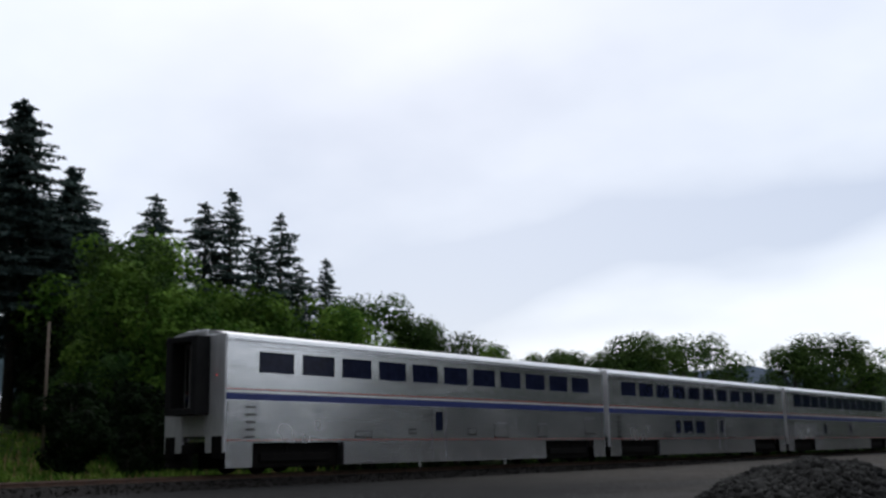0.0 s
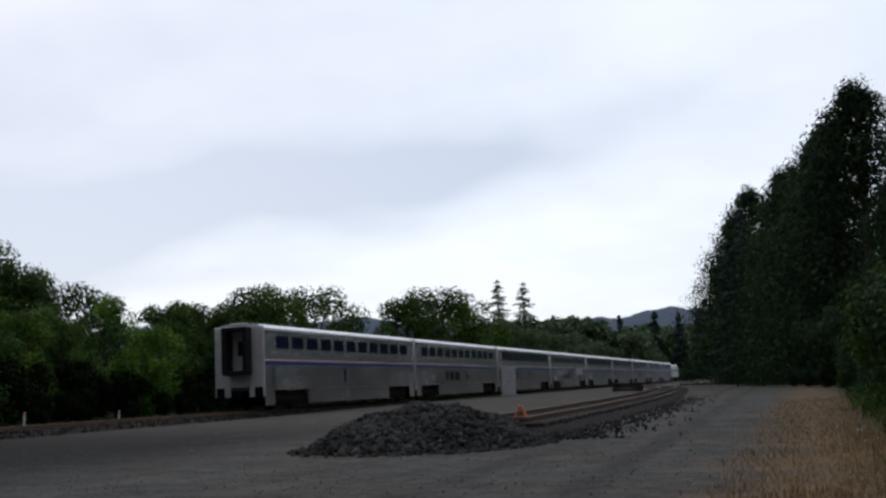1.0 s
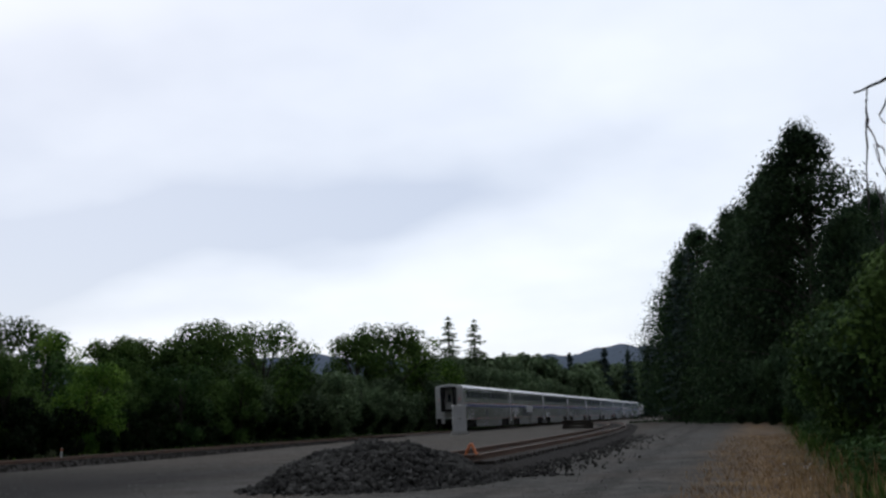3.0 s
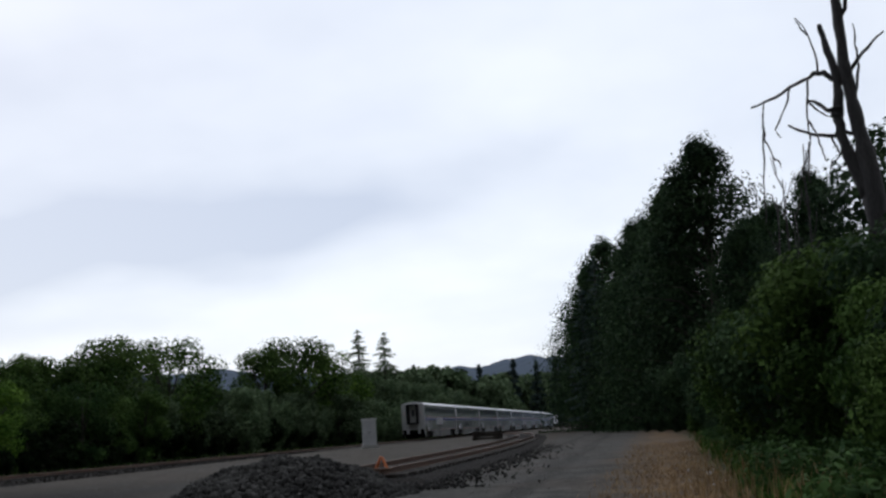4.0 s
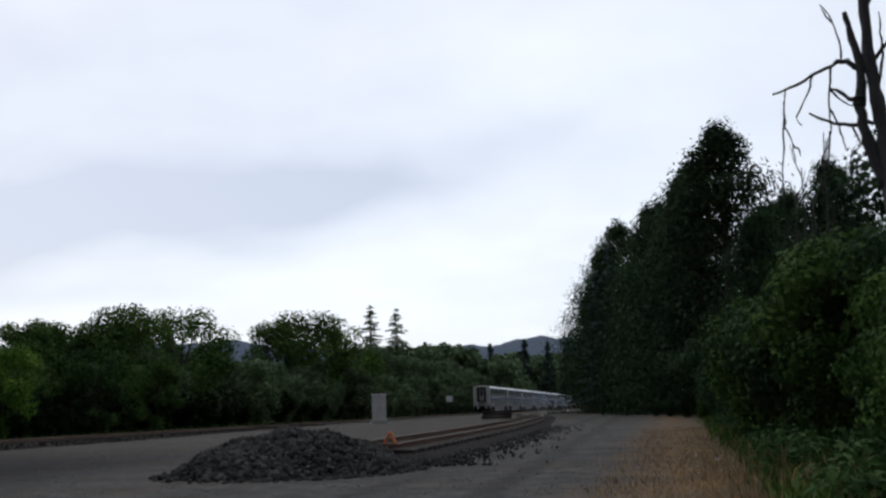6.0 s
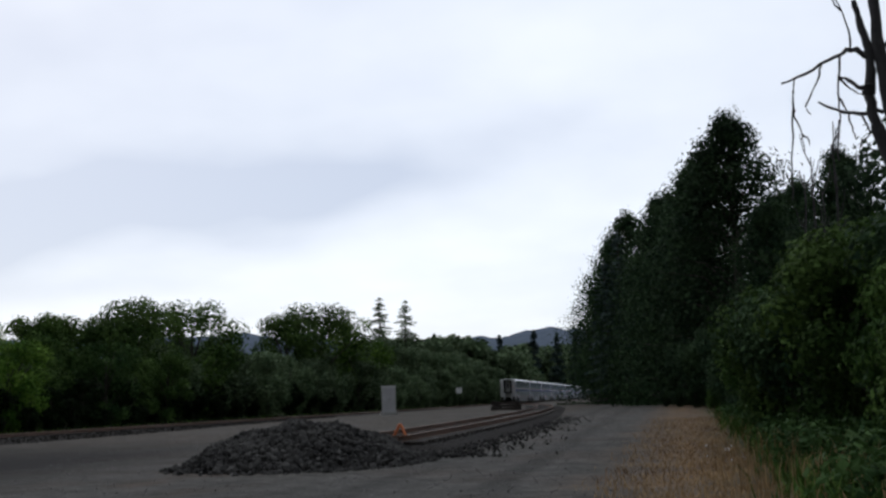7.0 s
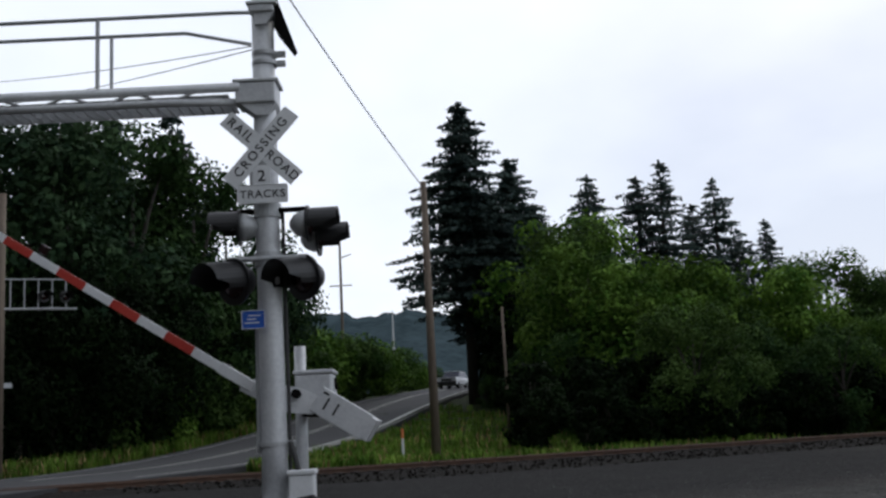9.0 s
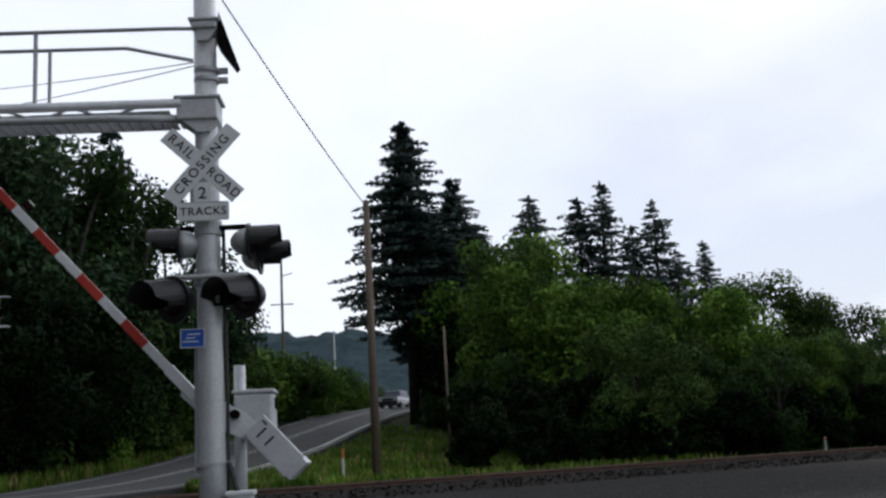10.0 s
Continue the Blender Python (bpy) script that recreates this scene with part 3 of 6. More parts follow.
def cards(rng, centres, normals, size, long=1.5):
    """Small folded leaf sprays, one at each centre, facing roughly along its normal."""
    n = len(centres)
    r = rng.normal(size=(n, 3))
    u = np.cross(normals, r)
    u /= np.linalg.norm(u, axis=1)[:, None] + 1e-9
    v = np.cross(normals, u)
    s = size * rng.uniform(0.6, 1.35, (n, 1))
    a, c = u * s * long * 0.5, v * s * 0.5
    fold = normals * s * rng.uniform(-0.25, 0.25, (n, 1))
    vs = np.stack([centres - a, centres - c * rng.uniform(0.6, 1.2, (n, 1)) + fold, centres + a, centres + c * rng.uniform(0.6, 1.2, (n, 1)) + fold], 1).reshape(-1, 3)
    fs = [(4 * i, 4 * i + 1, 4 * i + 2, 4 * i + 3) for i in range(n)]
    return vs, fs


def broadleaf_crown(rng, height, spread, low, blobs, leaves, size, loose=0.11):
    """Leaf sprays on the shells of many overlapping clumps, and some within."""
    cs, rs = [], []
    for k in range(blobs):
        h = low + (1 - low) * (k + 0.5) / blobs
        wide = math.sin(math.pi * min(max((h - low * 0.5) / (1.10 - low * 0.5), 0.02), 1)) ** 0.75
        a, q = rng.uniform(0, math.tau), spread * wide * math.sqrt(rng.uniform(0.05, 0.75))
        r = spread * rng.uniform(0.22, 0.46) * (0.55 + 0.45 * wide)
        cs.append((q * math.cos(a), q * math.sin(a), min(h * height, height - r * 0.8)))
        rs.append(r)
    cs, rs = np.array(cs), np.array(rs)
    pick = rng.choice(blobs, leaves, p=rs ** 2 / (rs ** 2).sum())
    d = rng.normal(size=(leaves, 3))
    d /= np.linalg.norm(d, axis=1)[:, None]
    rad = rs[pick] * (1 + rng.normal(0, loose, leaves) - 0.35 * (rng.uniform(size=leaves) < 0.25))
    p = cs[pick] + d * rad[:, None] * np.array([1, 1, 0.85])
    p[:, 2] = np.maximum(p[:, 2], 0.15)
    nrm = d + rng.normal(0, 0.36, (leaves, 3)) + np.array([0, 0, 0.15])
    nrm /= np.linalg.norm(nrm, axis=1)[:, None]
    return cs, cards(rng, p, nrm, size)


def make_broadleaf(seed, height, spread, low, blobs, leaves, size, mat, label, category="tree", name="tree", trunk=True, group=""):
    rng = np.random.default_rng(seed)
    root = thing(name, label, category, group=group)
    cs, (vs, fs) = broadleaf_crown(rng, height, spread, low, blobs, leaves, size)
    bm = bmesh.new()
    r0 = 0.022 * height + 0.04
    top = Vector((rng.normal(0, 0.2), rng.normal(0, 0.2), height * 0.8))
    add_tube(bm, [(0, 0, -0.3), (0, 0, 0.3), top * 0.4, top * 0.75, top], [r0 * 1.3, r0, r0 * 0.75, r0 * 0.45, r0 * 0.15], 8)
    for c in cs[:: max(1, len(cs) // 9)]:
        b = top * float(np.clip(c[2] / height * 0.65, 0.1, 0.7))
        e = Vector(c)
        add_tube(bm, [b, b.lerp(e, 0.5) + Vector((0, 0, 0.06 * height * rng.uniform(-0.3, 1))), e], [r0 * 0.4, r0 * 0.25, r0 * 0.06], 6)
    part("trunk", bm, M["bark"], root, smooth=True)
    from_lists("crown", vs, fs, mat, root)
    return root


def make_conifer(seed, height, spread, bare, mat, label, whorls=34, lean=0.0, droop=0.28, gaps=0.16, size=0.38):
    """A fir: a straight tapered trunk, whorls of drooping limbs, each limb carrying flat sprays of needles."""
    rng = np.random.default_rng(seed)
    root = thing("fir_tree", label, "fir tree", group="tall firs")
    bm = bmesh.new()
    r0 = 0.014 * height + 0.05
    add_tube(bm, [(0, 0, -0.3), (0, 0, height * 0.3), (0, 0, height * 0.7), (0, 0, height)], [r0 * 1.2, r0, r0 * 0.5, 0.02], 8)
    P, N = [], []
    for w in range(whorls):
        f = (w + rng.uniform(-0.6, 0.6)) / whorls
        h0 = height * (bare + (1 - bare) * max(f, 0.0))
        reach = spread * (1 - f) ** 0.78 * (0.6 + 0.4 * min(1, f * 5 + 0.4)) + 0.12
        reach *= 1 + 0.05 * math.sin(w * 2.1 + seed)
        for b in range(6):
            if rng.uniform() < gaps:
                continue
            a = b * math.tau / 6 + w * 0.9 + rng.uniform(-0.35, 0.35)
            L = reach * rng.uniform(0.68, 1.14)
            h = min(h0 + rng.normal(0, 0.026 * height), height * 0.99)
            out = np.array([math.cos(a), math.sin(a), 0])
            side = np.array([-math.sin(a), math.cos(a), 0])
            lift = 0.12 * (f > 0.75)
            def pt(u):
                return np.array([0, 0, h]) + out * L * u + np.array([0, 0, L * (lift * u - droop * u * u + 0.10 * u ** 3)])
            if w % 2 == 0 and b % 2 == 0:
                add_tube(bm, [pt(0.0), pt(0.5), pt(1.0)], [0.02 + 0.012 * L, 0.012 + 0.007 * L, 0.006], 4)
            m = max(int(L * 8.5), 6)
            for i in range(m):
                u = (i + rng.uniform(0.2, 1)) / m
                wide = 0.34 * L * (1.05 - u) + 0.16
                for s in (-1, 1):
                    q = pt(u) + side * s * wide * rng.uniform(0.1, 1) + out * 0.2 * rng.uniform() + np.array([0, 0, -0.22 * wide * rng.uniform(0, 1.5)])
                    P.append(q)
                    nn = np.array([0, 0, 0.75]) + out * 0.35 + side * s * 0.4 + rng.normal(0, 0.5, 3)
                    N.append(nn / np.linalg.norm(nn))
    for i in range(14):
        P.append(np.array([rng.normal(0, 0.05), rng.normal(0, 0.05), height - 0.035 * i * height / 18]))
        nn = rng.normal(size=3)
        N.append(nn / np.linalg.norm(nn))
    part("trunk", bm, M["bark"], root, smooth=True)
    vs, fs = cards(rng, np.array(P), np.array(N), size * 0.66, 2.0)
    from_lists("crown", vs, fs, mat, root)
    return root


def spot(ob, place, size=1.0, turn=0.0):
    ob.matrix_basis = Matrix.Translation(place) @ Matrix.Rotation(radians(turn), 4, "Z")
    ob.scale = (size, size, size)
    return ob


def again(ob, place, size=1.0, turn=0.0, label=""):
    s = ob.scale.x
    ob2 = copy_thing(ob, Matrix.Translation(place) @ Matrix.Rotation(radians(turn), 4, "Z") @ Matrix.Scale(size / s, 4))
    if label:
        ob2["label"] = label
    return ob2


def build_woods():
    rng = np.random.default_rng(5)
    # the wall of broadleaf trees behind the line
    kinds = []
    for k in range(5):
        kinds.append(make_broadleaf(20 + k, 9.5, 3.6 + 0.4 * (k % 3), 0.05, 26, 9000 if k < 4 else 7000, 0.185 if k < 4 else 0.21, M[("leaf_mid", "leaf_bright", "leaf_mid", "leaf_mid", "leaf_dark")[k]],
                                    ("bushy green broadleaf tree in leaf beside the line", "bright green broadleaf tree in leaf beside the line", "bushy green broadleaf tree in leaf beside the line",
                                     "bushy green broadleaf tree in leaf beside the line", "dark green broadleaf tree in leaf beside the line")[k], group="trees behind the line"))
    for k in range(2):
        kinds.append(make_broadleaf(30 + k, 9.5, 3.8, 0.05, 24, (2600, 4000)[k], (0.42, 0.30)[k], M[("leaf_shade", "leaf_haze")[k]], "leafy tree with near shade or far haze put into its leaf colour", group="trees behind the line"))
    used = set()
    def plant(k, place, size):
        if k not in used:
            used.add(k)
            return spot(kinds[k], place, size, rng.uniform(0, 360))
        return again(kinds[k], place, size, rng.uniform(0, 360))
    y = 34.0
    while y < 430:
        x = -38.5 + rng.uniform(-1.5, 1.5)
        h = 6.0 + rng.uniform(-1.0, 0.9)
        pick = (lambda: int(rng.integers(0, 5))) if y < 82 else (lambda: 6)
        plant(pick(), (x, y, ground_z(x, y) - 0.1), h / 9.5)
        x2 = -44 + rng.uniform(-2, 2)
        yy = y + rng.uniform(-2, 2)
        h2 = wood_top(yy) * rng.uniform(0.86, 1.04)
        if y > 37:
            plant(pick(), (x2, yy, ground_z(x2, yy) - 0.1), h2 / 9.5)
        y += 4.4 + y * 0.012
    # low growth at the feet of the wall, shade put into its colour
    y = 25.5
    while y < 150:
        if y < 75:
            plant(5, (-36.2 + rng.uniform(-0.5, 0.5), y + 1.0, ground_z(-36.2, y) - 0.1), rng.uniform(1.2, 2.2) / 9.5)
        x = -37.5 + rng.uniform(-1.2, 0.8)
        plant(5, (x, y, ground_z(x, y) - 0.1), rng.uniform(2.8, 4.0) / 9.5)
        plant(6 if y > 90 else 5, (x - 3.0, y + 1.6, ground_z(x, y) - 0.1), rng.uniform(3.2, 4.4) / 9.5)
        y += 3.2 + 0.02 * y
    for az, el, d in ((-58.7, 2.5, 76), (-57.6, 3.4, 72), (-56.4, 3.6, 67), (-55.2, 4.0, 63), (-54.0, 4.0, 58)):
        p = at(az, d)
        plant(4, p, 1.25 * (d * math.tan(radians(el)) + 1.1 - p[2]) / 9.4)
    # unseen trees added across the road behind the camera, reflected by the train end
    for az, d, h in ((-103, 55, 14), (-112, 52, 15), (-121, 55, 14), (-130, 58, 16), (-140, 62, 15)):
        plant(5, at(az, d, 0.0), h / 9.5)
    for az, el, d in ((-27.4, 5.7, 92), (-24.2, 5.5, 98), (-17.6, 5.3, 140), (-19.2, 4.9, 135), (-15.8, 4.5, 150), (-31.5, 5.0, 80)):
        p = at(az, d)
        plant(int(rng.integers(0, 4)), p, (d * math.tan(radians(el)) + 1.1 - p[2]) / 9.4)
    # firs on the hillside behind
    f1 = make_conifer(3, 25.0, 7.0, 0.34, M["needle"], "tall dark fir with ragged drooping limbs", 60, gaps=0.08, size=0.38)
    f4 = make_conifer(15, 25.0, 6.6, 0.1, M["leaf_haze"], "slender fir with open limbs far along the line", 46, gaps=0.34, size=0.36)
    p = at(-59.35, 78)
    spot(f1, p, (78 * math.tan(radians(17.6)) + 1.1 - p[2]) / 25)
    f2 = make_conifer(8, 22.0, 7.6, 0.08, M["needle"], "slim dark fir among broadleaf trees", 48, gaps=0.2, size=0.34)
    f3 = make_conifer(9, 22.0, 6.8, 0.08, M["needle"], "slim dark fir with a pointed top", 46, gaps=0.22, size=0.34)
    spot(f2, at(-52.6, 95), (95 * math.tan(radians(13.3)) + 1.1 - at(-52.6, 95)[2]) / 22)
    spot(f3, at(-48.7, 92), (92 * math.tan(radians(13.7)) + 1.1 - at(-48.7, 92)[2]) / 22)
    for src, az, el, d, turn in ((f2, -50.0, 13.0, 93, 40), (f3, -46.0, 12.5, 95, 100), (f2, -47.2, 11.3, 94, 200), (f3, -43.6, 10.1, 97, 10), (f2, -45.0, 9.8, 96, 290), (f2, -56.3, 11.6, 85, 77)):
        p = at(az, d)
        again(src, p, (d * math.tan(radians(el)) + 1.1 - p[2]) / 22, turn)
    for az, el, d, turn in ((-14.29, 5.65, 190, 60), (-12.92, 5.45, 194, 130)):
        p = at(az, d)
        (spot if az < -14 else again)(f4, p, (d * math.tan(radians(el)) + 1.1 - p[2]) / 25, turn)
    for az, el, d, turn in ((-56.8, 14.5, 80, 70), (-55.6, 12.0, 82, 160), (-57.9, 12.5, 79, 250)):
        p = at(az, d)
        again(f1, p, (d * math.tan(radians(el)) + 1.1 - p[2]) / 25, turn)
    # big trees behind the broadleaf wall round the firs
    for az, el, d in ((-54.4, 11.0, 74), (-53.2, 10.6, 68), (-57.2, 4.2, 84), (-56.6, 5.6, 80), (-55.9, 6.8, 76), (-55.2, 7.6, 72), (-56.6, 7.4, 88), (-55.6, 5.6, 66), (-53.0, 9.9, 60), (-50.5, 8.6, 58), (-48.0, 8.4, 62), (-45.5, 8.0, 62), (-43.0, 7.4, 64), (-41.0, 7.9, 92), (-39.2, 6.9, 92), (-37.0, 6.0, 90), (-35, 5.3, 90)):
        p = at(az, d)
        k = int(rng.integers(0, 4))
        plant(1 if d < 68 and k < 3 else k, p, (d * math.tan(radians(el)) + 1.1 - p[2]) / 9.3)

    # growth that crowds the kerb under the firs, shade put into its colour
    for az, el, d in ((-57.2, 4.6, 70), (-57.3, 6.0, 77), (-56.4, 7.2, 74), (-56.9, 8.6, 80), (-54.6, 5.2, 62), (-57.7, 3.3, 76), (-57.6, 7.6, 84), (-55.2, 3.6, 60), (-53.4, 3.6, 55), (-55.9, 9.6, 80), (-51.6, 3.4, 52), (-49.4, 3.6, 52), (-47.0, 3.4, 54)):
        p = at(az, d)
        plant(5, p, (d * math.tan(radians(el)) + 1.1 - p[2]) / 9.3)


def wood_top(y):
    return 7.6 + 0.9 * math.sin(y * 0.09) + 3.8 * smooth(110, 200, y)


build_woods()


# ---- the train ----
CAR, HALF = 25.6, 1.55
FLOOR, BELT, EAVE, TOP = 0.26, 2.62, 4.42, 4.93


def side_wall(bm, x, holes, bottoms, low, high, deep=0.05):
    """One side of a car as a grid of plates with openings left out; each opening gets reveals."""
    s = 1 if x > 0 else -1
    ys = sorted({0.0, CAR, *[v for h in holes for v in h[:2]], *[v for b in bottoms for v in b[:2]]})
    zs = sorted({FLOOR, BELT, EAVE, *[v for h in holes for v in h[2:4]], *[b[2] for b in bottoms]})
    cache = {}
    def vert(y, z, dx=0.0):
        k = (y, z, dx)
        if k not in cache:
            cache[k] = bm.verts.new((x - s * dx, y, z))
        return cache[k]
    for y0, y1 in zip(ys, ys[1:]):
        for z0, z1 in zip(zs, zs[1:]):
            ym, zm = (y0 + y1) / 2, (z0 + z1) / 2
            if not low < zm < high:
                continue
            if any(h[0] < ym < h[1] and h[2] < zm < h[3] for h in holes) or any(b[0] < ym < b[1] and zm < b[2] for b in bottoms):
                continue
            bm.faces.new((vert(y0, z0), vert(y1, z0), vert(y1, z1), vert(y0, z1)))
    for h in holes:
        if not low < (h[2] + h[3]) / 2 < high:
            continue
        c = [(h[0], h[2]), (h[1], h[2]), (h[1], h[3]), (h[0], h[3])]
        for i in range(4):
            a, d = c[i], c[(i + 1) % 4]
            bm.faces.new((vert(*a), vert(*d), vert(*d, deep), vert(*a, deep)))


def make_car(label, uppers, lowers, cutouts, has_fluting, doors):
    car = thing("passenger_car", label, "train car", group="passenger train")
    bm = bmesh.new()
    for x in (HALF, -HALF):
        side_wall(bm, x, uppers + lowers + [(d + 0.14, d + 0.62, 1.52, 2.28) for d in doors], cutouts, BELT, EAVE)
    bmesh.ops.recalc_face_normals(bm, faces=bm.faces)
    part("body", bm, M["stainless"], car, "bare stainless-steel upper side, dulled and streaked")
    bm = bmesh.new()
    for x in (HALF, -HALF):
        side_wall(bm, x, uppers + lowers + [(d + 0.14, d + 0.62, 1.52, 2.28) for d in doors], cutouts, FLOOR, BELT)
    # sill plate and floor
    add_box(bm, -HALF + 0.06, HALF - 0.06, 0.1, CAR - 0.1, 1.12, 1.26)
    add_box(bm, -HALF + 0.05, HALF - 0.05, cutouts[0][1] + 0.05, cutouts[1][0] - 0.05, FLOOR, 1.26)
    bmesh.ops.recalc_face_normals(bm, faces=bm.faces)
    part("lower_side", bm, M["darker_steel"], car, "steel lower side with a dim reflection put into its colour")
    # roof: rounded shoulders
    prof = [(HALF, EAVE), (HALF - 0.03, EAVE + 0.14), (HALF - 0.14, EAVE + 0.28), (HALF - 0.36, EAVE + 0.38), (HALF - 0.75, EAVE + 0.45), (0, TOP)]
    prof = prof + [(-x, z) for x, z in prof[-2::-1]]
    part("roof", extruded(prof, 0, CAR), M["roof_steel"], car, "pale fluted steel roof", smooth=False)
    bm = bmesh.new()
    for s in (-1, 1):
        for z in (EAVE - 0.10, EAVE + 0.0, EAVE + 0.10):
            add_box(bm, s * HALF - 0.02, s * HALF + 0.03, 0, CAR, z, z + 0.045)
        if has_fluting:
            for y0, y1, z0, n in ((3.1, 10.9, 1.98, 4), (5.8, 11.0, 0.30, 6), (0.1, 0.75, 1.98, 4), (1.35, 2.6, 1.98, 4)):
                for k in range(n):
                    z = z0 + 0.13 * k
                    add_box(bm, s * HALF - 0.01, s * HALF + 0.05, y0, y1, z, z + 0.065)
    part("fluting", bm, M["darker_steel"], car, "raised steel flutes")
    for name, z0, z1, mat, lab in (("stripe", BELT - 0.11, BELT + 0.11, "blue", "blue waist stripe"), ("thin_stripe", BELT + 0.23, BELT + 0.265, "red", "thin red stripe"), ("thin_stripe", 1.15, 1.17, "red", "thin red stripe"), ("white_band", BELT + 0.14, BELT + 0.19, "white", "thin white stripe")):
        bm = bmesh.new()
        for s in (-1, 1):
            add_box(bm, s * HALF - 0.01, s * HALF + 0.012, 0.0, CAR, z0, z1)
        part(name, bm, M[mat], car, lab)
    for h in uppers + lowers + [(d + 0.14, d + 0.62, 1.52, 2.28) for d in doors]:
        for s in (-1, 1):
            part("window", box(s * (HALF - 0.05) - 0.02, s * (HALF - 0.05) + 0.02, h[0] - 0.01, h[1] + 0.01, h[2] - 0.01, h[3] + 0.01), M["window"], car, "dark tinted window")
    for d in doors:
        for s in (-1, 1):
            bm = bmesh.new()
            for y0, y1, z0, z1 in ((d - 0.12, d - 0.06, 0.45, 2.46), (d + 0.82, d + 0.88, 0.45, 2.46), (d - 0.06, d + 0.82, 2.4, 2.46)):
                add_box(bm, s * HALF - 0.01, s * HALF + 0.03, y0, y1, z0, z1)
            part("door_frame", bm, M["darker_steel"], car)
    # small hatches low on the side
    for y0, y1, z0, z1 in ((6.4, 7.3, 1.28, 1.45), (9.6, 10.0, 1.42, 1.54), (13.6, 14.2, 1.38, 1.6), (15.6, 16.6, 1.25, 1.85), (19.2, 19.9, 1.28, 1.85), (23.6, 24.6, 1.42, 2.15)):
        for s in (-1, 1):
            part("hatch_gap", box(s * HALF - 0.01, s * HALF + 0.006, y0 - 0.035, y1 + 0.035, z0 - 0.035, z1 + 0.035), M["under"], car)
            part("hatch", box(s * HALF - 0.01, s * HALF + 0.016, y0, y1, z0, z1, bevel=0.006), M["darker_steel"], car)
    # ladder rungs by the end
    for s in (-1, 1):
        for k in range(5):
            part("ladder_rung", box(s * HALF - 0.01, s * HALF + 0.05, 0.85, 1.25, 1.24 + 0.25 * k, 1.29 + 0.25 * k), M["under"], car)
    for y, nm in ((0.0, -1), (CAR, 1)):
        # end wall with rounded corners, door recess and diaphragm
        bm = bmesh.new()
        for x0, x1, z0, z1 in ((-HALF, -0.58, 0.75, EAVE + 0.3), (0.58, HALF, 0.75, EAVE + 0.3), (-0.58, 0.58, 4.55, TOP - 0.02), (-0.58, 0.58, 1.3, 2.25)):
            add_box(bm, x0 + 0.01, x1 - 0.01, y - 0.06, y + 0.06, z0, z1, 0.03)
        part("end_wall", bm, M["end_paint"], car, "grimy grey steel end")
        bm = bmesh.new()
        for x0, x1, z0, z1 in ((-0.80, -0.5, 2.1, 4.66), (0.5, 0.80, 2.1, 4.66), (-0.5, 0.5, 4.44, 4.66), (-0.78, 0.78, 2.0, 2.24)):
            add_box(bm, x0, x1, y + nm * 0.06 - 0.62 * (nm < 0), y + nm * 0.06 + 0.45 * (nm > 0), z0, z1, 0.04)
        part("diaphragm", bm, M["rubber"], car, "black rubber gangway bellows")
        part("end_door", box(-0.5, 0.5, y - 0.05 + nm * -0.15, y + 0.05 + nm * -0.15, 2.2, 4.5), M["end_paint"], car, "steel end door")
        part("end_door_window", box(-0.16, 0.16, y + nm * -0.09 - 0.012, y + nm * -0.09 + 0.012, 3.05, 3.9), M["window"], car)
        for s in (-1, 1):
            part("marker_lamp", box(s * 1.12 - 0.03, s * 1.12 + 0.03, y + nm * 0.06 - 0.03, y + nm * 0.06 + 0.03, 3.3, 3.36, 0.01), M["lens_on"], car, "small red marker lamp")
            part("steps", box(s * 1.2 - 0.25, s * 1.2 + 0.25, y - 0.1, y + 0.35 * -nm, 0.55, 1.3, 0.03), M["under"], car)
        bm = bmesh.new()
        add_box(bm, -0.12, 0.12, y - 0.3, y + 0.3, 0.75, 1.0, 0.03)
        add_box(bm, -0.2, 0.2, y + nm * 0.3 - 0.12, y + nm * 0.3 + 0.12, 0.68, 1.05, 0.05)
        part("coupler", bm, M["under"], car, "near-black steel coupler")
    for y in (3.45, CAR - 3.45):
        # oversized dark box closes the wheel opening in place of shade
        truck = part("truck", box(-1.3, 1.3, y - 2.2, y + 2.2, 0.22, 1.2, 0.05), M["under"], car, "wheel truck as a near-black block that fills its shaded opening")
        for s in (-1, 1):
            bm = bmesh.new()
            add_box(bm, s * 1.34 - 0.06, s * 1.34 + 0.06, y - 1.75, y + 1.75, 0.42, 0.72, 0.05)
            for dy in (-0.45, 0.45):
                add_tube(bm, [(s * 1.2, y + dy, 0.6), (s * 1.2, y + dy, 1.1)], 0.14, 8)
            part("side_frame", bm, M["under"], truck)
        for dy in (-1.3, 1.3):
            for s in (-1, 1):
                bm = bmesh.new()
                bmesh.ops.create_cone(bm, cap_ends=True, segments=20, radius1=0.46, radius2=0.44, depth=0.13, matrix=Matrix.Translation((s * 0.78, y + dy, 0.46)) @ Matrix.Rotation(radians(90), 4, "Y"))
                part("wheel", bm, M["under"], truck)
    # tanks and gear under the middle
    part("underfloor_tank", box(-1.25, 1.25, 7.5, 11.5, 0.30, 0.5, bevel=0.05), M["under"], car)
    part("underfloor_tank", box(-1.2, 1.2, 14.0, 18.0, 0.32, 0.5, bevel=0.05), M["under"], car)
    return car


